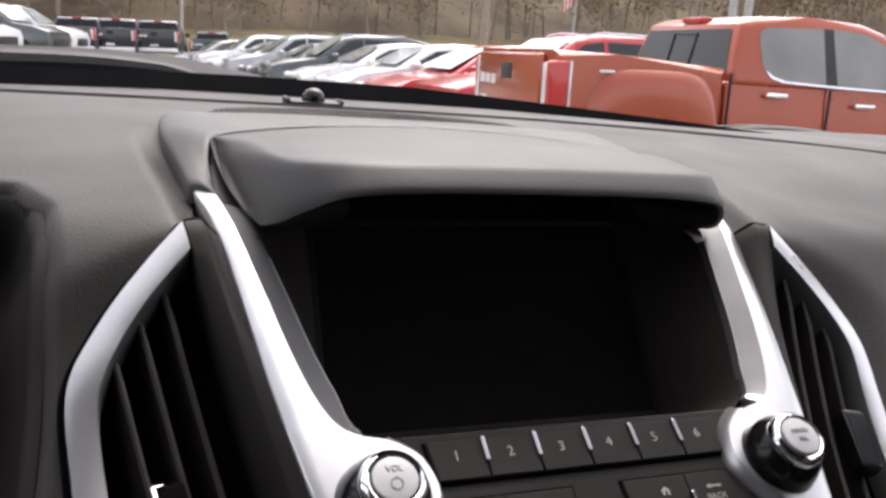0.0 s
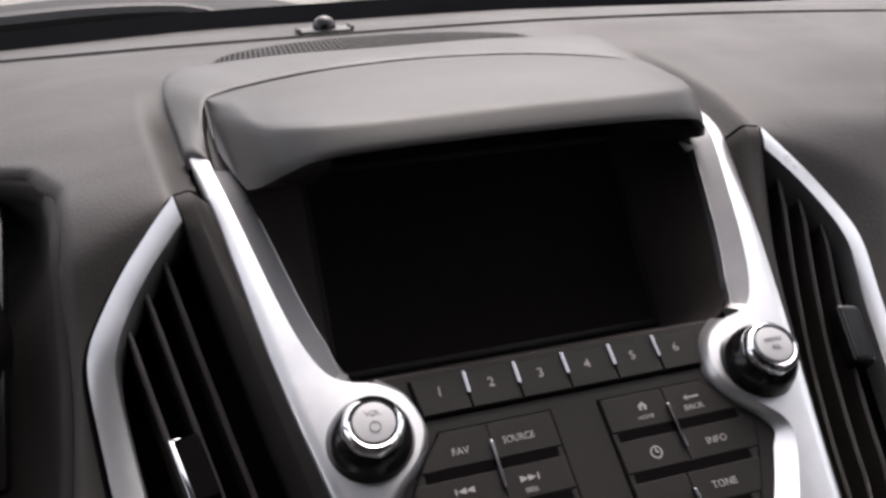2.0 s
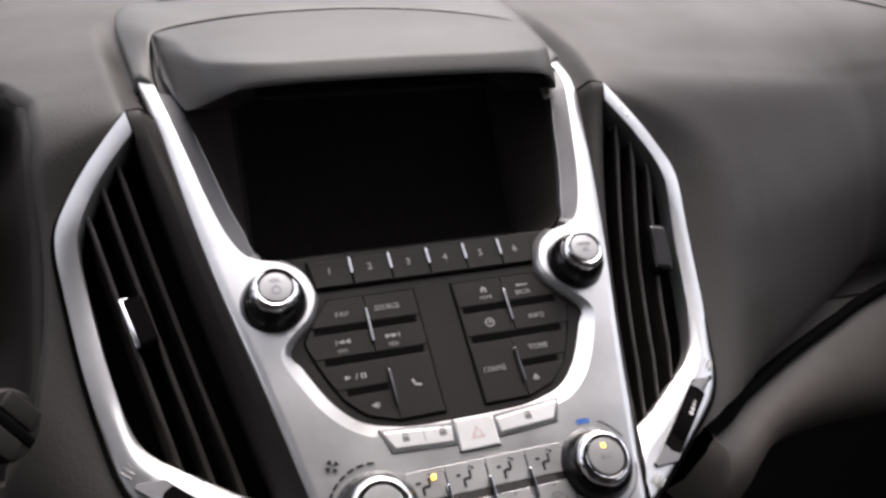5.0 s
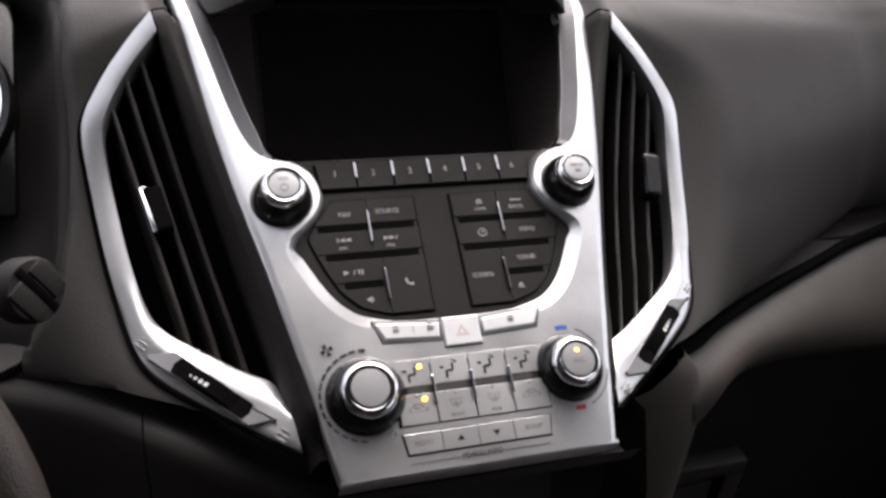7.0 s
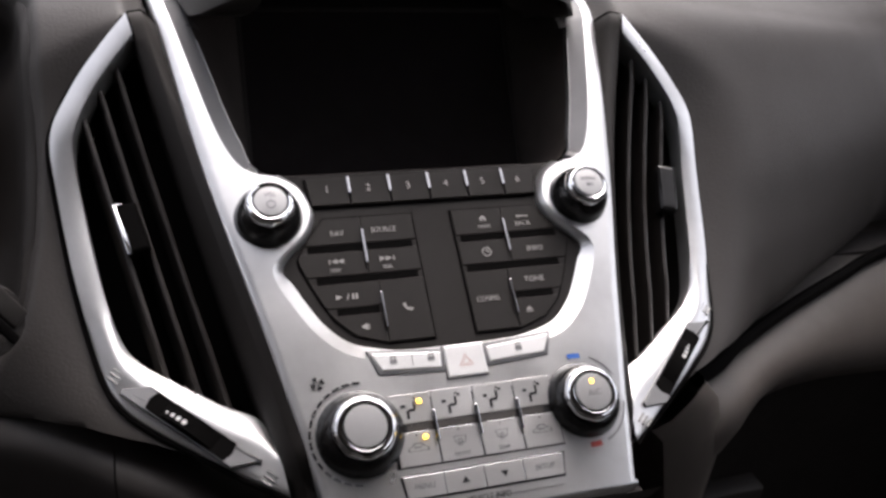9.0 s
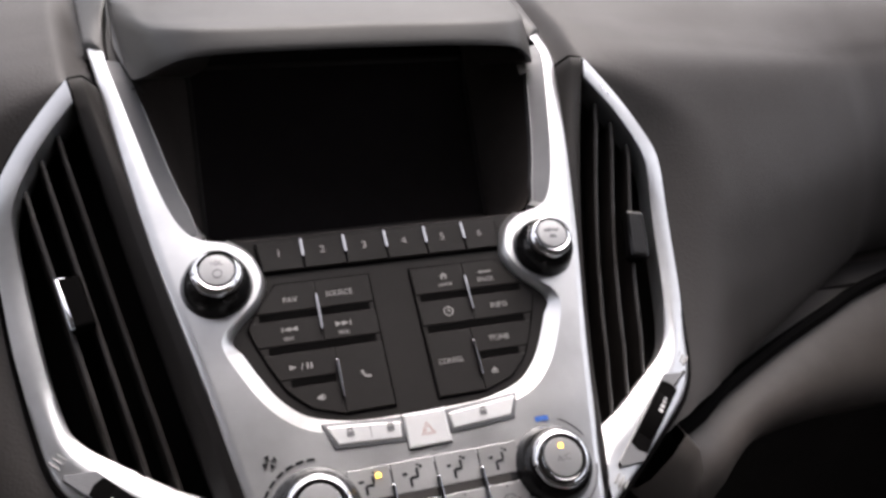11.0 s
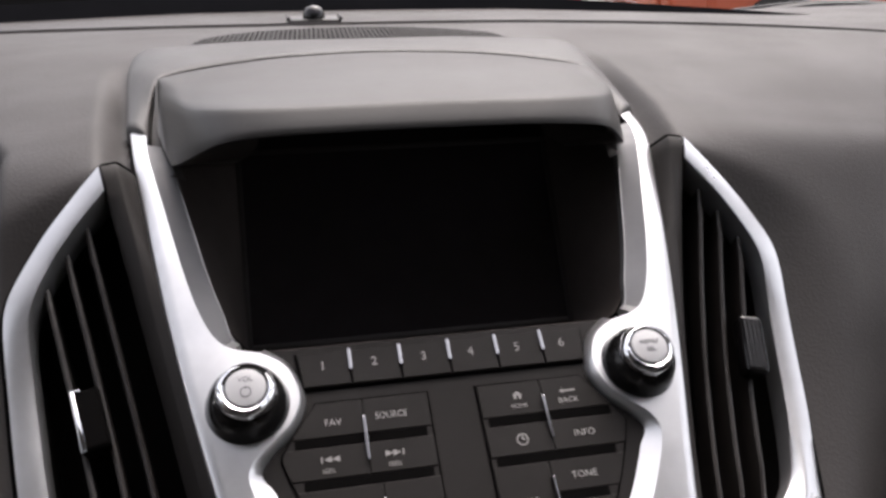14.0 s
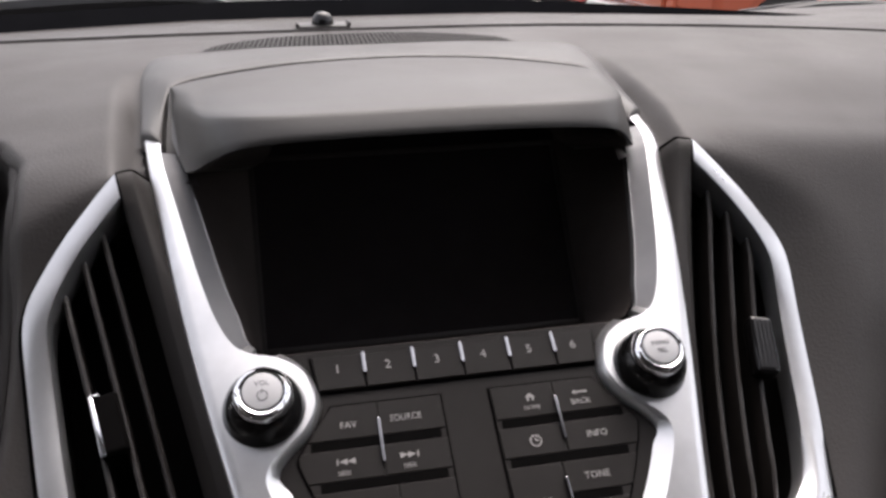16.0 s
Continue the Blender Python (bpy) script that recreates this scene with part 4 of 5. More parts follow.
            if p.x < 0.19 and 0.07 < p.y < 0.34:
                # the pad rolls down into a valley round the hood
                g = hood_gap(p.x, p.y)
                l.z -= 0.013 * ease((0.018 - g) / 0.015) * ease((0.29 - p.y) / 0.13) + 0.03 * ease((-0.0012 - g) / 0.004)
            if s < 0:
                # opening for the instrument cluster
                d = rim_depth(l.x, l.y)
                l.z -= 0.12 * ease(d / 0.006) + RIM_DIP * ease((d + 0.007) / 0.007)
            q.append(FACE @ l)
        rows.append([Vector((s * p.x, p.y, p.z)) - DO for p in q])
    part(nm, grid(rows), M_DASH, dash, "grained charcoal dash pad", sharp=60)
rear = pad_row(0.1335, 1)
rows = []
for k in range(31):
    x = -0.1335 + 0.267 * k / 30
    rows.append([Vector((x, p.y, p.z)) - DO for p in rear if p.y > 0.29] + [Vector((x, y, z)) - DO for y, z in ((0.27, 1.275), (0.24, 1.269), (0.2, 1.259), (0.16, 1.24))])
part("dash_pad", grid(rows), M_DASH, dash, "grained charcoal dash pad", sharp=60)
# step line along the pad
rows = []
for k in range(81):
    x = -0.74 + 1.48 * k / 80
    y = 0.428 - 0.012 * abs(x) - 0.62 * max(0, abs(x) - 0.06) ** 2 * (1.0 if x > 0 else 0.25)
    pr = pad_profile(max(0.1335, abs(x)))
    z = float(np.interp(-y, [-p[0] for p in pr], [p[1] for p in pr]))
    rows.append([Vector((x, y + d, z + h)) - DO for d, h in ((0.008, -0.002), (0.004, 0.0018), (0.001, 0.0021), (0.0, 0.0005), (-0.002, -0.002))])
part("dash_ridge", grid(rows), M_DASH, dash, "raised rear edge of the dash pad")
# speaker grille behind the hood
grille_z = lambda x, y: 1.286 - 0.0006 * (x / 0.12) ** 2 - 0.05 * (y - 0.31) - 14 * max(0.0, abs(x) - 0.106) ** 2
grille_y = lambda x: 0.272 + 0.122 * max(0.0, 1 - abs(x / 0.14) ** 2.6) ** 0.7
dots = bmesh.new()
for i in range(-38, 39):
    for j in range(16):
        x = i * 0.0036 + 0.0004 * j
        y = 0.29 + j * 0.0066
        if abs(x) > 0.134 or y > grille_y(x) - 0.003:
            continue
        q = [dots.verts.new(Vector((x + dx, y + dy, grille_z(x + dx, y + dy) + 0.0003)) - DO) for dx, dy in ((-0.0008, -0.0024), (0.0008, -0.0024), (0.0008, 0.0024), (-0.0008, 0.0024))]
        dots.faces.new(q)
rows = []
for k in range(61):
    x = -0.139 + 0.278 * k / 60
    ye = grille_y(x)
    row = [Vector((x, 0.262, grille_z(x, 0.262) - 0.012))] + [Vector((x, 0.262 + (ye - 0.262) * j / 8, grille_z(x, 0.262 + (ye - 0.262) * j / 8))) for j in range(9)]
    row += [Vector((x * 1.01, ye + 0.003, grille_z(x, ye) - 0.004)), Vector((x * 1.015, ye + 0.004, grille_z(x, ye) - 0.016))]
    rows.append([p - DO for p in row])
grille = part("speaker_grille", grid(rows), M_GRILLE, dash, "fine perforated speaker grille", sharp=50)
part("perforation", dots, M_SLOT, grille)["kind"] = "stuff"

# lower passenger panel, cavity and centre support
DLINE = [(0.158, -0.074, 1.097), (0.185, -0.058, 1.09), (0.221, -0.031, 1.081), (0.302, 0.016, 1.069), (0.385, 0.055, 1.064), (0.446, 0.081, 1.063), (0.6, 0.125, 1.066), (0.76, 0.15, 1.07)]
DLOW = [(0.1765, -0.083, 1.03), (0.192, -0.08, 1.044), (0.212, -0.066, 1.05), (0.259, -0.035, 1.038), (0.323, -0.01, 1.021), (0.395, 0.01, 1.001), (0.6, 0.05, 0.953), (0.76, 0.07, 0.922)]
for s in (-1, 1):
    rows = []
    for a, b in zip(smooth(DLINE, 48), smooth(DLOW, 48)):
        row = [a + Vector((0, 0.05, -0.002)), a + Vector((0, 0.008, -0.007)), a + Vector((0, -0.004, -0.009)), a.lerp(b, 0.3) + Vector((0, -0.01, 0.002)), a.lerp(b, 0.55) + Vector((0, -0.012, 0.003)), a.lerp(b, 0.8) + Vector((0, -0.009, 0.003)), b, b + Vector((0, 0.006, -0.012)), b + Vector((0, 0.05, -0.03)), b + Vector((0, 0.2, -0.03))]
        rows.append([Vector((s * p.x, p.y, p.z)) - DO for p in row])
    if s < 0:
        continue
    part("lower_panel", grid(rows), M_LOWER, dash, "charcoal lower dash panel", sharp=60)
    # near-black tube paints the wide soft shadow along the groove
    part("panel_gap", tube([Vector((s * p.x, p.y + 0.002, p.z - 0.002)) - DO for p in smooth(DLINE, 40)], 0.0052, 8), M_SLOT, dash, "groove under the dash pad, its soft shadow put in as a black tube")
    rows = []
    for k in range(13):
        f = k / 12
        l = resample([(0.113, -0.101, 1.0885), (0.123, -0.1005, 1.0805), (0.129, -0.1005, 1.058), (0.1335, -0.101, 1.04), (0.1443, -0.101, 0.997), (0.146, -0.102, 0.9)], 13)[k]
        r = resample([(0.154, -0.085, 1.1035), (0.165, -0.086, 1.093), (0.1735, -0.0865, 1.07), (0.179, -0.0865, 1.049), (0.178, -0.088, 1.008), (0.176, -0.09, 0.9)], 13)[k]
        row = [l + Vector((-0.001, 0.05, -0.004)), l + Vector((-0.0008, 0.003, 0)), l, l.lerp(r, 0.3) + Vector((0, -0.004, 0)), l.lerp(r, 0.7) + Vector((0, -0.003, 0)), r, r + Vector((0.0008, 0.003, 0)), r + Vector((0.001, 0.06, 0))]
        rows.append([Vector((s * p.x, p.y, p.z)) - DO for p in row])
    part("knee_panel", grid(rows), M_LOWER, dash, "charcoal panel beside the console", sharp=60)
# panels under the pad on the steering side, with a seam between them
KEDGE = smooth([(-0.6, 0.07, 1.05), (-0.4, 0.03, 1.066), (-0.265, -0.0206, 1.0847), (-0.2264, -0.0419, 1.0926), (-0.197, -0.0613, 1.0975), (-0.1685, -0.0825, 1.0954), (-0.1454, -0.0951, 1.0895), (-0.122, -0.1035, 1.0805), (-0.1, -0.11, 1.072), (-0.075, -0.113, 1.063)], 121)
KCUT = next(i for i, p in enumerate(KEDGE) if p.x > -0.1686)
for nm, strip in (("steering_panel", KEDGE[:KCUT] + [KEDGE[KCUT] + Vector((-0.0009, 0.0006, 0))]), ("knee_panel", KEDGE[KCUT:])):
    rows = []
    for p in strip:
        rows.append([p + Vector((0, dy, dz)) - DO for dy, dz in ((0.05, 0.004), (0.014, 0.0035), (0.005, 0.0022), (0.0, -0.001), (-0.0028, -0.0055), (-0.0035, -0.014), (-0.003, -0.04), (0.0, -0.08), (0.006, -0.16), (0.015, -0.28))])
    # darker than the passenger side's plastic: weaker light here is put into the colour
    part(nm, grid(rows), M_MATT, dash, "charcoal panel under the dash pad, colour darkened for the shade there", sharp=60)
bm = bmesh.new()
for x0, x1, z0, z1, y0 in ((0.2, 0.33, 0.868, 0.886, 0.0), (0.31, 0.33, 0.73, 0.8675, 0.0), (0.2, 0.303, 0.73, 0.858, 0.004)):
    box(x0, x1, y0, y0 + 0.02, z0, z1, 0.003, 2, bm)
bm.transform(Matrix.Translation(-DO))
part("shelf_frame", bm, M_MATT, dash, "grey frame inside the dark passenger shelf", sharp=40)
for s in (-1, 1):
    bm = box(min(s * 0.1, s * 0.74), max(s * 0.1, s * 0.74), 0.09, 0.12, 0.45, 1.06)
    bm.transform(Matrix.Translation(-DO))
    part("footwell_back", bm, M_MATT, dash, "dark wall behind the footwell")

# console below the stack
con = thing("center_console", Matrix.Translation((0, -0.1, 0.9)), "dark plastic console under the centre stack", "car console", kind="structure")
CO = Vector((0, -0.1, 0.9))
rows = []
for x in np.linspace(-0.1, 0.1, 21):
    rows.append([Vector((x, y, z)) - CO for y, z in ((-0.137, 1.085), (-0.13, 1.07), (-0.09, 1.06), (-0.04, 1.0), (-0.06, 0.93), (-0.2, 0.88), (-0.5, 0.86), (-0.9, 0.85))])
part("console_body", grid(rows), M_MATT, con)
# dome sensor on the dash
sensor = thing("sun_sensor", Matrix.Translation((-0.0215, 0.4475, 1.2798)), "small dark dome light sensor on a wedge base on the dashboard", "light sensor")
part("dome", lathe([(0.0098, 0.0), (0.0098, 0.004), (0.0089, 0.008), (0.0062, 0.0114), (0.0028, 0.0128), (0.0002, 0.0132)], 28), M_BLACK, sensor, "glossy dark dome")
part("base", prism([(-0.021, -0.012), (0.021, -0.012), (0.0235, 0.014), (-0.0235, 0.014)], -0.003, 0.0024, 0.001), M_HOOD, sensor)
for s in (-1, 1):
    b2 = box(-0.0014, 0.0014, -0.011, 0.011, 0, 0.005, 0.0006)
    b2.transform(Matrix.Translation((s * 0.021, 0, 0)) @ Matrix.Rotation(radians(s * 28), 4, "Y"))
    part("fin", b2, M_MATT, sensor)

# ---- driver side ----
cl = thing("instrument_cluster", Matrix.Translation((-0.37, 0.1, 1.2)), "instrument cluster with dark hood and bright ringed gauges", "instrument cluster")
CC = Vector((-0.37, 0.1, 1.2))
FX = lambda u, v, w: FACE @ Vector((u, v, w))
rim = [FX(-u, v, pad_w(u, v) - RIM_DIP - 0.0005) for u, v in ((0.42, 0.215), (0.3, 0.192), (0.2205, 0.163), (0.2045, 0.136), (0.2008, 0.1), (0.2008, 0.05), (0.2038, 0.0), (0.2125, -0.045), (0.243, -0.075), (0.4, -0.085))]
rs = smooth(rim, 90)
rows = []
mid = FX(-0.38, 0.06, -0.06)
for p in rs:
    d = (mid - p)
    inw = Vector((d.x, d.y * 0.3, d.z)).normalized()
    nn = FACE.to_3x3() @ Vector((0, 0, 1))
    rows.append([q - CC for q in (p - inw * 0.004 - nn * 0.05, p - inw * 0.003 - nn * 0.004, p - inw * 0.001 + nn * 0.0015, p + inw * 0.003 + nn * 0.001, p + inw * 0.006 - nn * 0.006)])
part("cluster_hood", grid(rows), M_TRIM, cl, "dark hood rim", sharp=60)
rows = []
for p in rs:
    d = (mid - p)
    inw = Vector((d.x, d.y * 0.3, d.z)).normalized()
    nn = FACE.to_3x3() @ Vector((0, 0, 1))
    rows.append([q - CC for q in (p + inw * 0.0055 - nn * 0.005, p + inw * 0.009 - nn * 0.02, p + inw * 0.016 - nn * 0.034, p + inw * 0.03 - nn * 0.046, p + inw * 0.05 - nn * 0.055, p + inw * 0.09 - nn * 0.06)])
part("cluster_bowl", grid(rows), M_TRIM, cl, "charcoal bowl round the gauges", sharp=60)
nn = FACE.to_3x3() @ Vector((0, 0, 1))
cm = Matrix.Translation(FX(-0.365, 0.09, -0.055)) @ Matrix.Rotation(TILT_FACE + 0.12, 4, "X")
face_ = part("gauge_face", box(-0.135, 0.131, -0.072, 0.078, -0.01, 0.0, 0.004), M_BLACK, cl, "black gauge face")
face_.matrix_basis = Matrix.Translation(-CC) @ cm
for x, r in ((0.066, 0.064), (-0.068, 0.064)):
    g = part("gauge_ring", lathe([(r * 1.02, -0.012), (r * 1.03, 0.006), (r * 1.0, 0.011), (r * 0.95, 0.009), (r * 0.9, 0.002)], 64, cap=False), M_BLACK, cl, "gloss black gauge pod")
    g.matrix_basis = Matrix.Translation(-CC) @ cm @ pose(x, 0, 0)
    part("ring_trim", lathe([(r * 0.93, 0.002), (r * 0.925, 0.0085), (r * 0.9, 0.009), (r * 0.86, 0.003)], 64, cap=False), M_CHROME, g, "bright gauge ring")
    for k in range(21):
        a = radians(225 - 13.5 * k)
        t = part("gauge_mark", box(r * 0.74, r * 0.86, -0.0007, 0.0007, 0.0005, 0.0012), M_MARK2, g)
        t.matrix_basis = pose(0, 0, 0, 0, 0, math.degrees(a))

wheel = thing("steering_wheel", Matrix.Translation((-0.4, -0.17, 1.095)), "dark grey leather steering wheel rim", "steering wheel")
wm = Matrix.Rotation(radians(62), 4, "X")
b2 = bmesh.new()
rows = []
for k in range(73):
    a = 2 * math.pi * k / 72
    rows.append([((0.185 + 0.017 * math.cos(t)) * math.cos(a), (0.185 + 0.017 * math.cos(t)) * math.sin(a), 0.014 * math.sin(t)) for t in [2 * math.pi * i / 14 for i in range(14)]])
grid(rows, b2, closed_u=True)
M_LEATHER = mat("wheel_leather", (0.034, 0.028, 0.024), 0.45, vary=0.1, scale=60, bump=0.6, bscale=650)
ob = part("rim", b2, M_LEATHER, wheel)
ob.matrix_basis = wm
ob = part("hub", lathe([(0.06, -0.02), (0.065, 0.0), (0.055, 0.02), (0.0002, 0.024)], 32), M_LEATHER, wheel)
ob.matrix_basis = wm @ pose(0, 0, -0.03)
for a in (0, 180, 270):
    ob = part("spoke", box(0.05, 0.178, -0.016, 0.016, -0.028, -0.012, 0.004), M_LEATHER, wheel)
    ob.matrix_basis = wm @ pose(0, 0, 0, 0, 0, a)
col = part("column", lathe([(0.045, -0.2), (0.05, -0.05), (0.04, -0.03)], 24), M_MATT, wheel)
col.matrix_basis = wm

stalk = thing("wiper_stalk", Matrix.Translation((-0.207, -0.075, 1.187)), "dark grey wiper stalk with slotted round end knob", "control stalk")
SK_M = Vector((0.68, -0.6, 0.38)).to_track_quat("Z", "Y").to_matrix().to_4x4() @ pose(0, 0, -0.014, 0, 0, 20)
ob = part("stem", lathe([(0.009, -0.12), (0.0105, -0.03), (0.0125, -0.008), (0.013, 0.0)], 24), M_MATT, stalk)
ob.matrix_basis = SK_M
ob = part("end_knob", lathe([(0.014, 0.0), (0.0158, 0.003), (0.0158, 0.012), (0.0142, 0.0152), (0.0002, 0.016)], 32), M_TRIM, stalk, "round slotted end knob")
ob.matrix_basis = SK_M
o2 = part("slot", box(-0.002, 0.002, -0.0135, 0.0135, 0.0128, 0.0164, 0.0004), M_SLOT, ob)
for x in (-0.0075, 0.0075):
    part("grip", box(x - 0.0048, x + 0.0048, -0.0095, 0.0095, 0.014, 0.0168, 0.0012, 3), M_TRIM, ob)
for k in range(3):
    t = part("printed_mark", box(-0.004, 0.004, -0.001, 0.001, -0.0003, 0.0004), M_MARK2, stalk)
    t.matrix_basis = SK_M @ pose(-0.004 + 0.004 * k, -0.0132, -0.006 - 0.006 * k, 90, 0, 0)

# ---- car shell that closes the cabin ----
M_LINER = mat("headliner_cloth", (0.12, 0.115, 0.11), 0.9, vary=0.06, scale=80)
M_DOOR = mat("door_trim", (0.06, 0.056, 0.053), 0.6, vary=0.1, scale=50)
M_FRIT = mat("black_frit_band", (0.006, 0.006, 0.007), 0.9, spec=0.05, vary=0.1, scale=90)
# out of view; front edge placed for how much sky the silver reflects
tagged(part("roof", box(-0.66, 0.66, -1.9, -0.13, 1.68, 1.74, 0.02), M_LINER), "unseen pale headliner roof, front edge set for the reflections", "car roof", kind="structure")
for s in (-1, 1):
    tagged(part("wall_door", box(s * 0.76 - 0.04, s * 0.76 + 0.04, -1.9, 0.6, 0.4, 1.24, 0.02), M_DOOR), "dark door panel closing the cabin side", "door panel", kind="structure")
    tagged(part("wall_pillar", tube([(s * 0.76, 0.5, 1.2), (s * 0.71, 0.08, 1.5), (s * 0.64, -0.15, 1.7)], 0.035, 8), M_LINER), "windscreen pillar", "car pillar", kind="structure")
    # unseen light blockers: left closed further forward, right left open as a window
    for y0, y1 in (((-1.9, -1.15), (-0.46, -0.36)) if s > 0 else ((-1.9, -0.22),)):
        tagged(part("wall_pillar", box(s * 0.7 - 0.04, s * 0.7 + 0.04, y0, y1, 1.1, 1.72, 0.01), M_DOOR), "unseen cabin side, added to hold back side light", "car wall", kind="structure")
tagged(part("wall_rear", box(-0.8, 0.8, -2.0, -1.9, 0.4, 1.74, 0.02), M_DOOR), "dark rear wall of the cabin", "car wall", kind="structure")
tagged(part("floor", box(-0.8, 0.8, -2.0, 0.6, 0.35, 0.42, 0.01), M_DOOR), "dark carpeted car floor", "car floor", kind="structure")
tagged(part("wall_front", box(-0.76, 0.76, 0.5, 0.56, 0.42, 1.26, 0.01), M_MATT), "dark bulkhead under the windscreen", "car wall", kind="structure")
for s in (-1, 1):
    tagged(part("seat_back", box(s * 0.38 - 0.24, s * 0.38 + 0.24, -0.95, -0.8, 0.6, 1.25, 0.05, 3), M_DOOR), "dark cloth seat back behind the camera", "car seat", kind="structure")


def band(y_in, z_in, y_out, z_out, name, material, label, cat):
    rows = []
    for k in range(61):
        x = -0.78 + 1.56 * k / 60
        bow = 0.4 * max(0, abs(x) - 0.05) ** 1.6
        dr = (0.04 if x > 0 else 0.012) * max(0, abs(x) - 0.1)
        rows.append([(x, y_in - bow, z_in - dr), (x, (y_in + y_out) / 2 - bow, (z_in + z_out) / 2 - dr), (x, y_out - bow, z_out - dr), (x, y_out - bow, z_out - 0.012 - dr), (x, y_in - bow, z_in - 0.012 - dr)])
    return tagged(part(name, grid(rows), material), label, cat, kind="structure")


band(0.545, 1.275, 0.557, 1.2905, "trim_windscreen_edge", M_FRIT, "black band along the foot of the windscreen", "windscreen edge")
band(0.6, 1.268, 0.8, 1.235, "trim_cowl", mat("cowl_plastic", (0.03, 0.03, 0.032), 0.8, spec=0.1, vary=0.1, scale=40), "dark grey cowl panel outside the windscreen", "cowl panel")

# ---- outside: sloping car park ----
INDOORS = set(scene.collection.objects)
GX, GY = 0.041, -0.018
GN = Vector((-GX, -GY, 1)).normalized()
M_ASPH = mat("asphalt", (0.18, 0.17, 0.15), 0.85, vary=0.12, scale=9.0)
M_GRASS = mat("dry_grass", (0.2, 0.165, 0.075), 0.95, vary=0.35, scale=0.6)
gz = lambda x, y: GX * x + GY * y
b2 = bmesh.new()
q = [b2.verts.new((x, y, gz(x, y))) for x, y in ((-1500, -1500), (1500, -1500), (1500, 1500), (-1500, 1500))]
b2.faces.new(q)
tagged(part("ground", b2, M_ASPH), "grey asphalt car park", "asphalt ground", kind="structure")


def on_ground(x, y, heading):
    z = gz(x, y)
    h = radians(heading)
    fx_ = Vector((math.cos(h), math.sin(h), GX * math.cos(h) + GY * math.sin(h))).normalized()
    fy_ = GN.cross(fx_).normalized()
    m = Matrix((fx_, fy_, GN)).transposed().to_4x4()
    m.translation = (x, y, z)
    return m


# grey base colour helps paint the sky's reflection in the side panes
M_SIDEGLASS = mat("sky_toned_side_glass", (0.22, 0.22, 0.21), 0.1, vary=0.15, scale=2, metal=0.35)
M_REARGLASS = mat("dark_rear_glass", (0.012, 0.013, 0.014), 0.12, vary=0.2, scale=2, spec=0.28)
M_GLASS = mat("car_window_glass", (0.02, 0.024, 0.026), 0.06, vary=0.05, scale=5, spec=0.5)
M_TYRE = mat("tyre_rubber", (0.02, 0.02, 0.02), 0.8, vary=0.1, scale=20)
M_RIM = mat("alloy_rim", (0.5, 0.5, 0.52), 0.3, metal=0.9, vary=0.05, scale=20)
M_LAMP = mat("tail_lamp_red", (0.45, 0.02, 0.02), 0.15, vary=0.1, scale=20, coat=0.5)
M_CLEAR = mat("clear_lamp", (0.75, 0.75, 0.76), 0.12, vary=0.1, scale=30, metal=0.3)
M_PLAST = mat("black_car_plastic", (0.02, 0.02, 0.022), 0.55, vary=0.1, scale=20)


def paint(name, col, rough=0.25):
    return mat(name, col, rough, metal=0.15, vary=0.04, scale=3, coat=0.6)


P_ORANGE = paint("copper_orange_paint", (0.34, 0.058, 0.02))
P_WHITE = paint("white_paint", (0.75, 0.76, 0.77))
P_SILV = paint("silver_paint", (0.42, 0.43, 0.44))
P_GREY = paint("dark_grey_paint", (0.07, 0.08, 0.085))
P_BLACK = paint("black_paint", (0.015, 0.016, 0.02))
P_RED = paint("red_paint", (0.4, 0.02, 0.025))
P_BLUE = paint("blue_paint", (0.05, 0.08, 0.13))


def shell(profile, hw_low, hw_top, z_low, z_top, bm=None, seg=2, bev=0.05, tuck=1.0):
    """A body from a side profile (x, z), its width running from hw_low at z_low to hw_top at z_top."""
    bm = bm or bmesh.new()
    wid = lambda z: hw_low + (hw_top - hw_low) * min(1, max(0, (z - z_low) / (z_top - z_low))) ** tuck
    l = [bm.verts.new((x, wid(z), z)) for x, z in profile]
    r = [bm.verts.new((x, -wid(z), z)) for x, z in profile]
    n = len(profile)
    fl = bm.faces.new(l)
    fr = bm.faces.new(r[::-1])
    for i in range(n):
        bm.faces.new((l[i], r[i], r[(i + 1) % n], l[(i + 1) % n]))
    if bev:
        bmesh.ops.bevel(bm, geom=list(fl.edges) + list(fr.edges), offset=bev, segments=seg, profile=0.5, affect="EDGES", clamp_overlap=True)
    return bm


def side_pane(pts, hw, name, car, material=None, lab=""):
    """Panes on both flanks: pts (x, z); hw(z) the half width there."""
    obs = []
    for s in (-1, 1):
        b = bmesh.new()
        o = [b.verts.new((x, s * (hw(z) + 0.004), z)) for x, z in pts]
        i = [b.verts.new((x, s * (hw(z) - 0.03), z)) for x, z in pts]
        b.faces.new(o)
        for k in range(len(pts)):
            b.faces.new((o[k], o[(k + 1) % len(pts)], i[(k + 1) % len(pts)], i[k]))
        obs.append(part(name, b, material or M_GLASS, car, lab))
    return obs


def wheel_set(car, xs, hw, r=0.34):
    for x in xs:
        for s in (-1, 1):
            w = part("wheel", lathe([(r * 0.62, -0.1), (r * 0.95, -0.11), (r, -0.07), (r, 0.07), (r * 0.95, 0.11), (r * 0.68, 0.1)], 28), M_TYRE, car)
            w.matrix_basis = pose(x, s * (hw - 0.1), r, -90 * s, 0, 0)
            rim_ = bmesh.new()
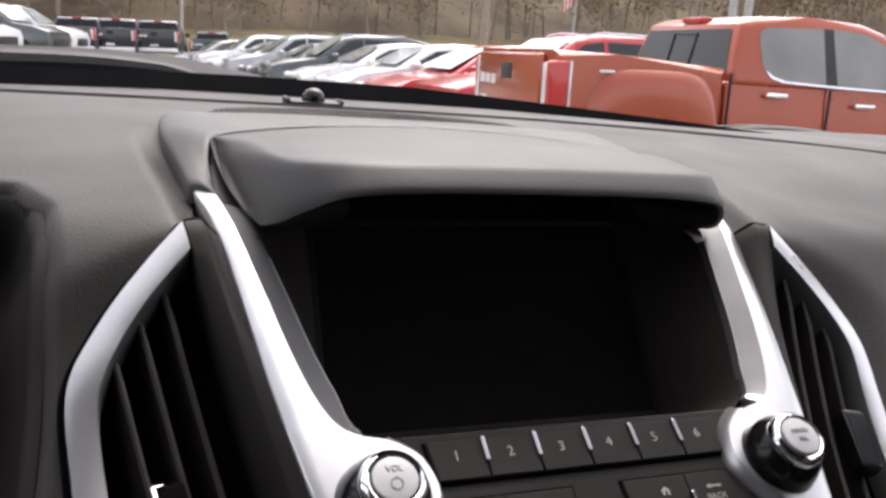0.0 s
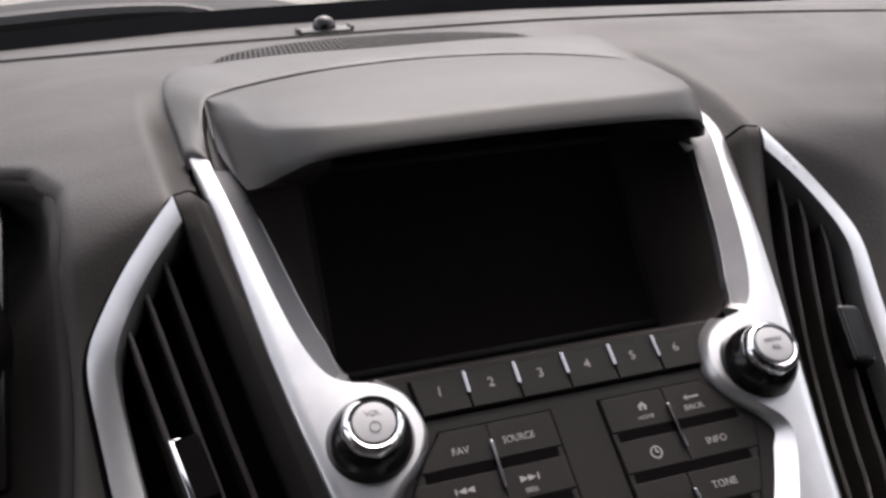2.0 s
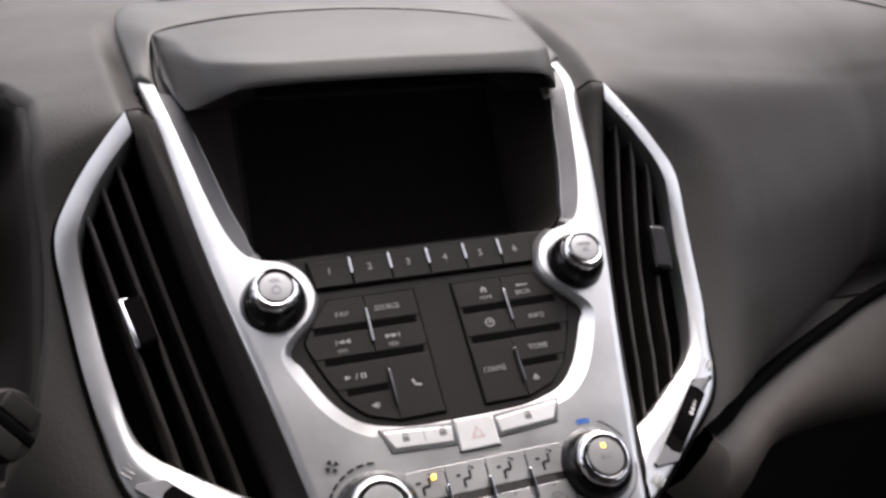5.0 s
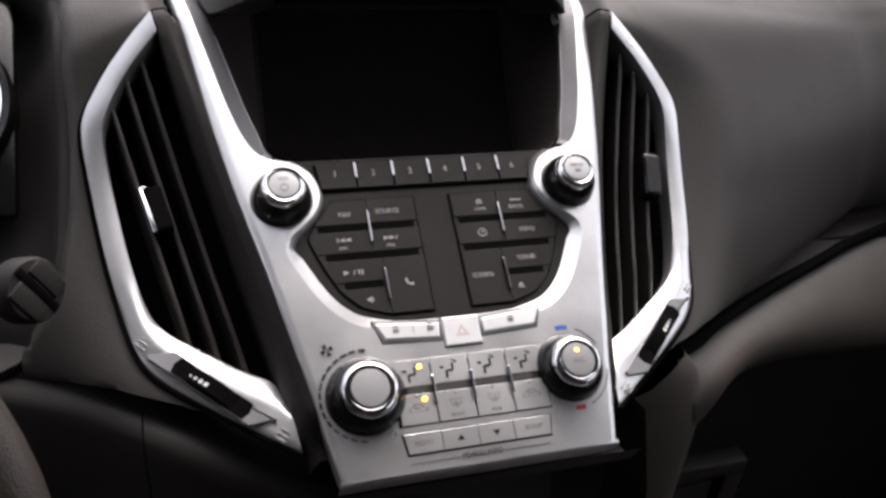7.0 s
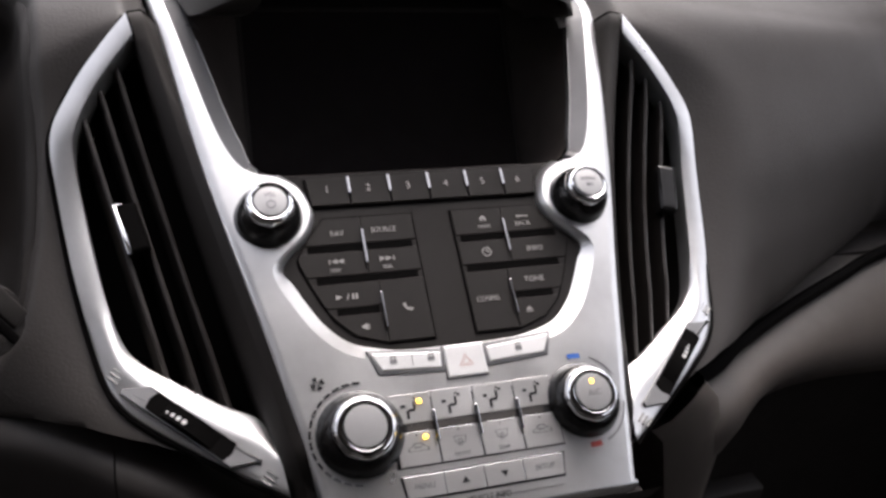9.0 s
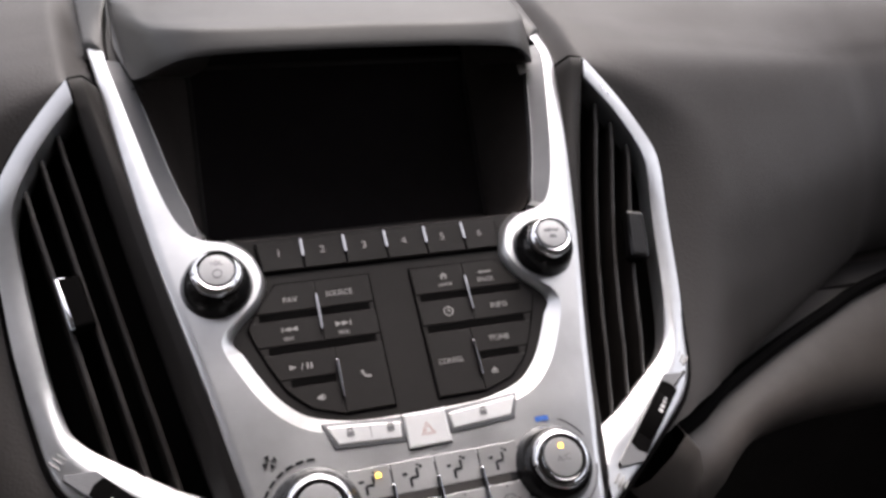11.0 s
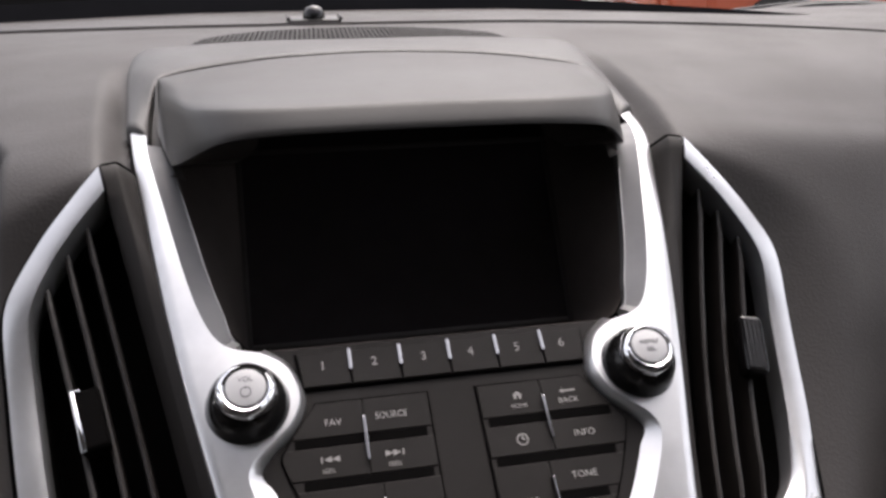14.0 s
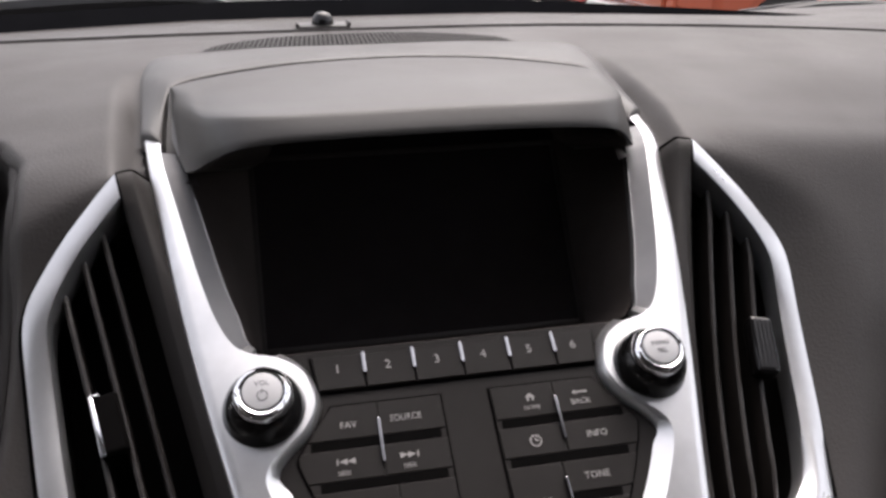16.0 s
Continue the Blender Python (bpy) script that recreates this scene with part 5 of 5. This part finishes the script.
            lathe([(r * 0.7, 0.05), (r * 0.7, 0.1), (r * 0.62, 0.085), (r * 0.6, 0.04), (0.001, 0.04)], 24, rim_)
            for k in range(5):
                bb = box(0.03, r * 0.64, -0.03, 0.03, 0.05, 0.085, 0.008, 1)
                bb.transform(Matrix.Rotation(k * 2 * math.pi / 5, 4, "Z"))
                tmp = bpy.data.meshes.new("tmp")
                bb.to_mesh(tmp)
                bb.free()
                rim_.from_mesh(tmp)
                bpy.data.meshes.remove(tmp)
            part("rim", rim_, M_RIM, w)


def pickup(m, p, label, group=""):
    """Crew cab pickup, origin under its tailgate, nose along +x."""
    car = thing("pickup_truck", m, label, "pickup truck", group)
    L = 5.4
    hw = lambda z: 0.93 - 0.02 * abs(z - 0.9) - max(0, z - 1.15) * 0.36
    part("bed", shell([(0.02, 0.5), (0.0, 0.62), (0.03, 1.385), (0.6, 1.37), (1.62, 1.3), (1.62, 0.45), (0.3, 0.42)], 0.93, 0.9, 0.5, 1.385, bev=0.05, seg=3), p, car, "painted cargo bed")
    part("bed_liner", box(0.09, 1.55, -0.76, 0.76, 1.2, 1.31, 0.01), M_PLAST, car, "black bed opening")
    part("cab_body", shell([(1.65, 0.42), (1.65, 1.18), (1.67, 1.2), (3.7, 1.16), (4.0, 1.13), (4.9, 1.05), (5.25, 0.95), (5.38, 0.7), (5.35, 0.4)], 0.93, 0.88, 0.5, 1.2, bev=0.05, seg=3), p, car, "painted cab and bonnet")
    part("cab_roof", shell([(1.66, 1.17), (1.79, 1.69), (1.94, 1.755), (2.5, 1.785), (3.1, 1.76), (3.35, 1.69), (4.05, 1.13)], 0.915, 0.75, 1.17, 1.77, bev=0.07, seg=3), p, car, "painted cab roof")
    tw = lambda z: 0.915 - (0.915 - 0.75) * (z - 1.17) / 0.6
    side_pane([(2.18, 1.232), (2.07, 1.262), (2.0, 1.35), (1.98, 1.56), (2.0, 1.635), (2.07, 1.668), (2.68, 1.69), (2.7, 1.205)], tw, "side_window", car, M_SIDEGLASS)
    side_pane([(2.78, 1.2), (2.76, 1.69), (3.1, 1.67), (3.3, 1.6), (3.82, 1.17)], tw, "side_window", car, M_SIDEGLASS)
    side_pane([(2.66, 1.17), (2.66, 1.69), (2.76, 1.69), (2.78, 1.17)], lambda z: tw(z) + 0.003, "door_pillar", car, M_PLAST)
    side_pane([(2.04, 1.285), (2.03, 1.31), (2.1, 1.258), (2.22, 1.224), (2.75, 1.198), (3.85, 1.165), (3.85, 1.147), (2.75, 1.18), (2.2, 1.206), (2.08, 1.24)], lambda z: tw(z) + 0.006, "window_trim", car, M_CHROME)
    b = bmesh.new()
    vs_ = [b.verts.new(v) for v in ((1.69, -0.81, 1.265), (1.69, 0.81, 1.265), (1.782, 0.69, 1.645), (1.782, -0.69, 1.645))]
    b.faces.new(vs_)
    b.transform(Matrix.Translation((-0.012, 0, 0)))
    rw = part("rear_window", b, M_REARGLASS, car, flip=False)
    fr = bmesh.new()
    for y0, y1, x0, z0, x1, z1 in ((-0.2, -0.18, 1.69, 1.29, 1.767, 1.61), (0.18, 0.2, 1.69, 1.29, 1.767, 1.61), (-0.2, 0.2, 1.763, 1.6, 1.769, 1.61)):
        tube([(x0 - 0.012, (y0 + y1) / 2 if x1 - x0 > 0.05 else y0, z0), (x1 - 0.012, (y0 + y1) / 2 if x1 - x0 > 0.05 else y1, z1)], 0.008, 6, fr)
    part("slider_frame", fr, M_PLAST, rw, "black sliding pane frame")
    b = bmesh.new()
    vs_ = [b.verts.new(v) for v in ((3.42, -0.6, 1.66), (3.42, 0.6, 1.66), (4.02, 0.78, 1.18), (4.02, -0.78, 1.18))]
    b.faces.new(vs_)
    b.transform(Matrix.Translation((0.012, 0, 0.01)))
    part("windscreen", b, M_GLASS, car, flip=False)
    part("brake_lamp", box(1.8, 1.92, -0.17, 0.17, 1.705, 1.762, 0.015), M_LAMP, car, "red high brake lamp")
    for s in (-1, 1):
        lamp = part("tail_lamp", box(-0.015, 0.16, s * 0.86 - 0.08, s * 0.86 + 0.078, 0.88, 1.3, 0.03, 3), M_LAMP, car, "red tail lamp")
        part("lamp_lens", box(-0.022, 0.03, s * 0.82 - 0.045, s * 0.82 + 0.03, 0.9, 1.28, 0.01), M_CLEAR, lamp, "clear lens")
        part("lamp_trim", box(0.155, 0.172, s * 0.86 - 0.08, s * 0.945, 0.87, 1.3, 0.004) if s > 0 else box(0.155, 0.172, -0.945, -0.78, 0.87, 1.3, 0.004), M_CLEAR, lamp, "bright edge")
        part("side_badge", box(0.42, 0.56, s * 0.925 - 0.008, s * 0.925 + 0.008, 1.22, 1.242, 0.004), M_CLEAR, car, "small bright badge bar")
        for x, z in ((2.13, 1.095), (3.08, 1.03)):
            part("door_handle", box(x - 0.11, x + 0.11, s * 0.935 - 0.025, s * 0.935 + 0.025, z - 0.02, z + 0.02, 0.014, 3), M_CHROME, car, "chrome door handle")
        for x in (1.66, 2.7, 3.7):
            part("panel_gap", box(x - 0.006, x + 0.006, s * 0.925 - 0.012, s * 0.925 + 0.012, 0.5, 1.16 if x > 1.7 else 1.27), M_PLAST, car)
        for x, ox, oz in ((0.95, 0.64, 0.86), (4.3, 0.58, 0.62)):
            arch = bmesh.new()
            rows_ = []
            for k in range(25):
                a = math.pi * k / 24
                c_, s_ = math.cos(a), math.sin(a)
                c_, s_ = math.copysign(abs(c_) ** 0.5, c_), s_ ** 0.5
                rows_.append([(x + (0.43 + (ox - 0.43) * f_) * (math.cos(a) * (1 - f_) + c_ * f_), s * y_, 0.4 + (0.43 + (oz - 0.43) * f_) * (math.sin(a) * (1 - f_) + s_ * f_)) for f_, y_ in ((0, 0.9), (0.03, 0.965), (0.3, 0.985), (0.75, 0.985), (0.9, 0.965), (1.0, 0.915))])
            grid(rows_, arch)
            part("wheel_arch", arch, p, car, "flared wheel arch")
        part("mirror", box(3.75, 3.9, s * 1.06 - 0.1, s * 1.06 + 0.1, 1.1, 1.32, 0.05, 3), p, car)
        part("head_lamp", box(5.0, 5.32, s * 0.78 - 0.1, s * 0.78 + 0.1, 0.8, 1.0, 0.04, 3), M_CLEAR, car)
    gate = part("tailgate", box(-0.03, 0.02, -0.76, 0.76, 0.66, 1.35, 0.02, 3), p, car, "painted tailgate")
    for y0, y1, z0, z1 in ((0.58, 0.7, 1.06, 1.15), (0.43, 0.55, 1.06, 1.15), (0.28, 0.4, 1.06, 1.15), (0.5, 0.68, 0.93, 0.95)):
        part("badge_bar", box(-0.036, -0.028, y0, y1, z0, z1, 0.004), M_CLEAR, gate, "plain pale badge bar")
    part("gate_handle", box(-0.04, -0.028, -0.12, 0.12, 1.12, 1.26, 0.01), M_PLAST, gate, "black tailgate handle")
    part("plate", box(-0.036, -0.03, -0.16, 0.16, 0.7, 0.78, 0.003), M_CLEAR, gate)
    part("bumper", box(-0.14, 0.1, -0.9, 0.9, 0.46, 0.64, 0.05, 3), M_CLEAR, car, "chrome rear bumper")
    wheel_set(car, (0.95, 4.3), 0.93, 0.39)
    return car


def saloon(m, p, label, high=0.0, suv=False):
    """Parked car, origin under its nose, tail along +x."""
    car = thing("parked_car", m, label, "car", "row of parked cars")
    z = high
    if suv:
        low = [(0.05, 0.35), (0.0, 0.6), (0.06, 0.85), (0.5, 0.98 + z * 0.4), (1.2, 1.05 + z * 0.4), (4.4, 1.08 + z * 0.4), (4.6, 0.9), (4.62, 0.4)]
        top = [(1.1, 1.0 + z * 0.4), (1.95, 1.56 + z), (2.4, 1.63 + z), (3.6, 1.6 + z), (4.2, 1.5 + z), (4.5, 1.03 + z * 0.4)]
        zt, zb = 1.62 + z, 1.0 + z * 0.4
    else:
        low = [(0.05, 0.3), (0.0, 0.55), (0.08, 0.72), (0.5, 0.84), (1.25, 0.95), (3.9, 1.0), (4.6, 0.98), (4.75, 0.8), (4.75, 0.35)]
        top = [(1.15, 0.92), (2.0, 1.38 + z), (2.5, 1.45 + z), (3.3, 1.42 + z), (4.3, 0.98)]
        zt, zb = 1.44 + z, 0.93
    part("body", shell(low, 0.9, 0.84, 0.5, zb, bev=0.09, seg=3), p, car, "painted lower body")
    part("cabin", shell(top, 0.82, 0.6, zb, zt, bev=0.09, seg=3), p, car, "painted roof")
    tw = lambda q: 0.82 - 0.22 * (q - zb) / (zt - zb)
    g = [(top[0][0] + 0.35, zb + 0.06), (top[1][0] + 0.12, zt - 0.14), (top[2][0], zt - 0.1), (top[2][0], zb + 0.06)]
    side_pane(g, tw, "side_window", car)
    x1 = top[3][0]
    side_pane([(top[2][0] + 0.06, zb + 0.06), (top[2][0] + 0.06, zt - 0.1), (x1, zt - 0.12), (x1 + 0.35, zb + 0.08)], tw, "side_window", car)
    b = bmesh.new()
    a_, c_ = top[0], top[1]
    vs_ = [b.verts.new(v) for v in ((a_[0] + 0.12, -0.74, a_[1] + 0.1), (a_[0] + 0.12, 0.74, a_[1] + 0.1), (c_[0] - 0.03, 0.56, c_[1] - 0.03), (c_[0] - 0.03, -0.56, c_[1] - 0.03))]
    b.faces.new(vs_)
    b.transform(Matrix.Translation((-0.03, 0, 0.022)))
    part("windscreen", b, M_WS, car, flip=False)
    for s in (-1, 1):
        part("head_lamp", box(0.04, 0.42, s * 0.68 - 0.15, s * 0.68 + 0.15, 0.6 + z * 0.4, 0.74 + z * 0.5, 0.04, 3), M_CLEAR, car)
        part("mirror", box(1.5, 1.68, s * 0.96 - 0.09, s * 0.96 + 0.09, zb + 0.02, zb + 0.17, 0.05, 3), p, car)
        part("roof_rail", tube([(top[1][0] + 0.2, s * 0.58, zt - 0.02), (top[2][0], s * 0.58, zt + 0.03), (top[3][0], s * 0.58, zt)], 0.018, 6), M_CHROME, car) if suv else None
    part("grille", box(-0.012, 0.05, -0.5, 0.5, 0.4, 0.66, 0.015), M_PLAST, car, "dark front grille")
    wheel_set(car, (0.9, 3.75), 0.9, 0.33)
    return car


# pale teal base, part of the mirrored sky is put into the colour
M_WS = mat("sky_toned_windscreen", (0.3, 0.36, 0.36), 0.05, vary=0.05, scale=3, spec=1.0, metal=0.35)
pickup(on_ground(2.93, 6.8, -2.5) @ Matrix.Rotation(radians(1.2), 4, "Y"), P_ORANGE, "copper orange crew cab pickup truck parked in the next bay")
row_y = [11.1, 13.8, 16.3, 18.8, 21.4, 24.0, 26.6, 29.3, 32.2, 35.2, 38.4]
PL = [(P_RED, "red", 1), (P_RED, "red", 0), (P_WHITE, "white", 0), (P_WHITE, "white", 0), (P_GREY, "dark grey", 1), (P_GREY, "dark grey", 0), (P_SILV, "silver", 1), (P_WHITE, "white", 0), (P_WHITE, "white", 1), (P_BLUE, "blue grey", 0), (P_SILV, "silver", 0)]
for y, (p, nm, suv) in zip(row_y, PL):
    saloon(on_ground(3.35 - 0.1 * (y - 13.8), y, 4.0), p, f"{nm} parked {'SUV' if suv else 'saloon'} in the row across the car park", suv=bool(suv))
# higher end of the lot, with far pickups and two SUVs
def lift(x, y):
    near = 0.66 * (1 - ease((x + 2.1) / 1.2)) * (1 - ease((y - 35.2) / 1.5))
    far = 0.33 * (1 - ease((x - 1.4) / 1.2)) * ease((y - 35.2) / 1.5)
    return (near + far + 0.04) * ease((y - 20) / 8) * (1 - ease((y - 48) / 3)) - 0.04


xs_ = [-40, -30, -20, -12, -8, -5, -3, -2.1, -1.8, -1.5, -1.2, -0.9, 0.0, 1.4, 1.7, 2.0, 2.3, 2.6, 3.5]
ys_ = [18, 20, 22, 24, 26, 28, 31, 34, 35.2, 35.7, 36.2, 36.7, 40, 44, 48, 49, 50, 51, 52]
tagged(part("raised_pavement", grid([[(x, y, gz(x, y) + lift(x, y)) for y in ys_] for x in xs_]), M_ASPH), "raised pale asphalt end of the car park", "pavement", kind="structure")
up = lambda x, y, hd: Matrix.Translation((0, 0, lift(x, y))) @ on_ground(x, y, hd)
for x, y, hd, p, nm in ((-3.1, 38, 84, P_BLACK, "black"), (-1.55, 38.5, 84, P_BLACK, "black"), (0.2, 39, 84, P_BLACK, "black"), (3.0, 47, 80, P_GREY, "grey")):
    pickup(up(x, y, hd) @ Matrix.Scale(1.07, 4), p, f"{nm} pickup truck parked far across the lot", "far pickups")
saloon(up(-2.3, 33.4, 165), P_WHITE, "white parked SUV at the far side", suv=True, high=0.1)
saloon(up(-2.75, 30.3, 162), P_GREY, "dark grey parked SUV at the far side", suv=True, high=0.1)
saloon(up(-4.0, 28.2, 158), P_WHITE, "white parked SUV beside a dark one", suv=True, high=0.05)

# wooded hillside
random.seed(4)
M_WOOD = mat("bare_wood", (0.34, 0.29, 0.23), 0.9, vary=0.3, scale=2.0)
M_BRUSH = mat("brown_brush", (0.17, 0.135, 0.09), 0.95, vary=0.5, scale=0.25)
rows = []
for i in range(61):
    x = -140 + 380 * i / 60
    row = []
    for j in range(16):
        d = j / 15
        y = 62 + 90 * d + 4 * math.sin(i * 0.5)
        h = 34 * d ** 0.85 + 1.2 * math.sin(i * 1.3 + j) * d
        row.append((x, y - 0.08 * x, gz(x, 62) + h - 0.3))
    rows.append(row)
tagged(part("hillside", grid(rows), M_BRUSH), "brown leaf-covered hillside behind the car park", "hillside", kind="structure")


def limb(bm, a, b, r0, r1):
    tube([a, a.lerp(b, 0.5) + Vector((random.uniform(-1, 1), random.uniform(-1, 1), random.uniform(0, 1))) * 0.06 * (b - a).length, b], [r0, (r0 + r1) / 2, r1], 5, bm, cap=False)


def bare_tree(label, seed, leafy):
    """A tall thin woodland tree: trunk, limbs and a ragged crown of small clumps."""
    random.seed(seed)
    tree = thing("tree", Matrix.Identity(4), label, "tree", "woodland trees")
    h = random.uniform(9, 15)
    tb, cb = bmesh.new(), bmesh.new()
    top = Vector((random.uniform(-0.8, 0.8), random.uniform(-0.8, 0.8), h))
    limb(tb, Vector((0, 0, -0.5)), top, 0.1, 0.03)
    tips = []
    for k in range(12):
        f = random.uniform(0.3, 0.97)
        a = top * f
        ang = random.uniform(0, 2 * math.pi)
        b = a + Vector((math.cos(ang), math.sin(ang), random.uniform(0.5, 1.3))) * random.uniform(0.9, 2.2)
        limb(tb, a, b, 0.06, 0.015)
        for q in range(3):
            c_ = b + Vector((random.uniform(-1, 1), random.uniform(-1, 1), random.uniform(0, 1))) * 0.9
            limb(tb, a.lerp(b, random.uniform(0.5, 1)), c_, 0.02, 0.008)
            tips.append(c_)
    for t in tips:
        for q in range(leafy):
            p = t + Vector((random.gauss(0, 0.7), random.gauss(0, 0.7), random.gauss(0, 0.8)))
            d = Vector((random.gauss(0, 1), random.gauss(0, 1), random.gauss(0, 1))).normalized()
            e = d.cross(Vector((0.3, 0.2, 1))).normalized()
            s = random.uniform(0.06, 0.15)
            cb.faces.new([cb.verts.new(p + d * s), cb.verts.new(p + e * s * 0.6), cb.verts.new(p - d * s), cb.verts.new(p - e * s * 0.6)])
    part("trunk", tb, M_WOOD, tree)
    part("crown", cb, random.choice(LEAFS), tree, "sparse ragged twigs and leaves")
    return tree


LEAFS = [mat("dead_leaf", (0.22, 0.15, 0.08), 0.9, vary=0.3, scale=2), mat("twig_grey", (0.24, 0.2, 0.15), 0.9, vary=0.3, scale=2), mat("rust_leaf", (0.2, 0.08, 0.035), 0.9, vary=0.3, scale=2)]
kinds = [bare_tree("bare brown woodland tree on the hillside", 10 + k, (40, 55, 70, 36, 60)[k]) for k in range(5)]
random.seed(9)
n = 0
for r, y0 in enumerate((60, 64, 69, 75, 82)):
    for k in range(30):
        x = -22 + k * 2.9 * (y0 / 60) + random.uniform(-1.2, 1.2)
        y = y0 - 0.08 * x + random.uniform(-1.5, 1.5)
        d = max(0, (y + 0.08 * x - 62) / 90)
        z = gz(x, 62) + 34 * d ** 0.85 - 0.5
        m = Matrix.Translation((x, y, z)) @ Matrix.Rotation(random.uniform(0, 6.28), 4, "Z") @ Matrix.Scale(random.uniform(0.8, 1.15), 4)
        if n < 5:
            kinds[n].matrix_world = m
        else:
            c_ = copy_thing(kinds[n % 5], Matrix.Identity(4))
            c_.matrix_basis = m
        n += 1

# grass bank, lamp posts and flag
rows = []
for i in range(41):
    x = -60 + 3.0 * i
    rows.append([(x, 52 - 0.08 * x + dy, gz(x, 52) + dz + 0.1 * math.sin(i * 1.7)) for dy, dz in ((-4, -0.2), (-2, 0.5), (2, 1.3), (7, 1.9), (12, 2.1))])
tagged(part("grass_bank", grid(rows), M_GRASS), "dry yellow grass bank at the edge of the car park", "grass bank", kind="structure")
M_POLE = mat("weathered_pole", (0.3, 0.25, 0.19), 0.85, vary=0.2, scale=6)
M_POST = mat("galvanised_post", (0.42, 0.42, 0.4), 0.6, vary=0.1, scale=5)


def lamp_post(x, y, h, r, M_POST, tone):
    p = thing("lamp_post", Matrix.Translation((x, y, gz(x, y))), f"tall {tone} lamp post at the car park edge", "lamp post", "lamp posts")
    part("pole", tube([(0, 0, -0.2), (0, 0, h * 0.5), (0, 0, h)], [r, r * 0.85, r * 0.7], 10), M_POST, p)
    part("base", lathe([(r * 2.2, 0), (r * 2.2, 0.5), (r * 1.2, 0.55)], 14), M_POST, p)
    part("lamp_head", box(-0.25, 0.9, -0.2, 0.2, h - 0.1, h + 0.1, 0.05), M_POST, p)


for x, y, h, r in ((13.4, 34, 11, 0.17), (1.5, 45, 11, 0.07), (13.2, 17.4, 10, 0.1), (13.65, 17.4, 10, 0.1)):
    lamp_post(x, y, h, r, *((M_POLE, "weathered brown") if r > 0.15 else (M_POST, "pale grey")))
M_FLAGR = mat("flag_red", (0.5, 0.05, 0.05), 0.8, vary=0.1, scale=4)
M_FLAGW = mat("flag_white", (0.7, 0.7, 0.7), 0.8, vary=0.05, scale=4)
flag = thing("flag", Matrix.Translation((12.6, 24.5, gz(12.6, 24.5))), "red and white striped flag hanging from a pole", "flag")
part("pole", tube([(0.05, 0, -0.2), (0.05, 0, 4), (0.05, 0, 8)], 0.035, 8), M_POST, flag)
for k in range(7):
    b2 = bmesh.new()
    grid([[(-0.02 - 0.06 * k + 0.02 * math.sin(j * 0.8 + k), 0.05 * math.sin(j * 0.9 + k * 0.7), 4.6 - 0.22 * j - 0.04 * k) for j in range(9)], [(-0.08 - 0.06 * k + 0.02 * math.sin(j * 0.8 + k + 1), 0.05 * math.sin(j * 0.9 + (k + 1) * 0.7), 4.6 - 0.22 * j - 0.04 * (k + 1)) for j in range(9)]], b2)
    part("stripe", b2, M_FLAGR if k % 2 == 0 else M_FLAGW, flag)

# the lot lies turned and tilted against the car
_ax = Vector((-1.74, -0.52, -1.3))
LOT = Matrix.Translation((-0.165, -0.26, 1.355)) @ Matrix.Rotation(radians(_ax.length), 4, _ax.normalized()) @ Matrix.Translation((0.165, 0.26, -1.355))
for ob in [o for o in scene.collection.objects if o not in INDOORS and o.parent is None]:
    ob.matrix_basis = LOT @ ob.matrix_basis

# bonnet and wipers just outside the glass
M_WIPER = mat("wiper_grey_plastic", (0.022, 0.021, 0.021), 0.6, vary=0.1, scale=60)
M_BON = mat("bonnet_paint", (0.032, 0.031, 0.031), 0.7, vary=0.05, scale=8, spec=0.15)
rows = []
for k in range(41):
    x = -0.75 + 1.5 * k / 40
    z0 = interp(x, [(-0.75, 1.258), (-0.5, 1.283), (-0.3, 1.296), (-0.2, 1.3), (-0.12, 1.298), (-0.04, 1.285), (0.02, 1.27), (0.2, 1.255), (0.75, 1.235)])
    rows.append([(x, 0.6, z0 - 0.012), (x, 0.65, z0), (x, 0.8, z0 - 0.012), (x, 1.3, z0 - 0.1), (x, 1.75, z0 - 0.28), (x, 1.82, z0 - 0.4), (x, 1.8, 0.36)])
for k in (0, -1):
    side = [rows[k]] + [[(p[0], p[1], 0.36) for p in rows[k]]]
    tagged(part("wall_wing", grid(side), M_BON), "grey front wing under the bonnet", "car wing", kind="structure")
tagged(part("bonnet", grid(rows), M_BON), "grey bonnet of the car beyond the windscreen", "bonnet", kind="structure")
for pts in ([(-0.5, 0.57, 1.273), (-0.34, 0.585, 1.284), (-0.22, 0.59, 1.2895), (-0.145, 0.59, 1.2885), (-0.115, 0.59, 1.284), (-0.095, 0.59, 1.275)], [(0.5, 0.63, 1.247), (0.6, 0.61, 1.259), (0.7, 0.59, 1.257), (0.78, 0.57, 1.249)]):
    wp = thing("wiper", Matrix.Translation(pts[2]), "dark wiper blade resting below the windscreen", "wiper blade", "windscreen wipers")
    o_ = Vector(pts[2])
    part("blade", tube([Vector(p) - o_ for p in smooth(pts, 20)], [0.006 + 0.004 * math.sin(math.pi * k / 19) for k in range(20)], 8), M_WIPER, wp)
    part("arm", tube([Vector(p) - o_ + Vector((0, 0.012, 0.004)) for p in smooth(pts, 12)[:8]], 0.005, 6), M_WIPER, wp)
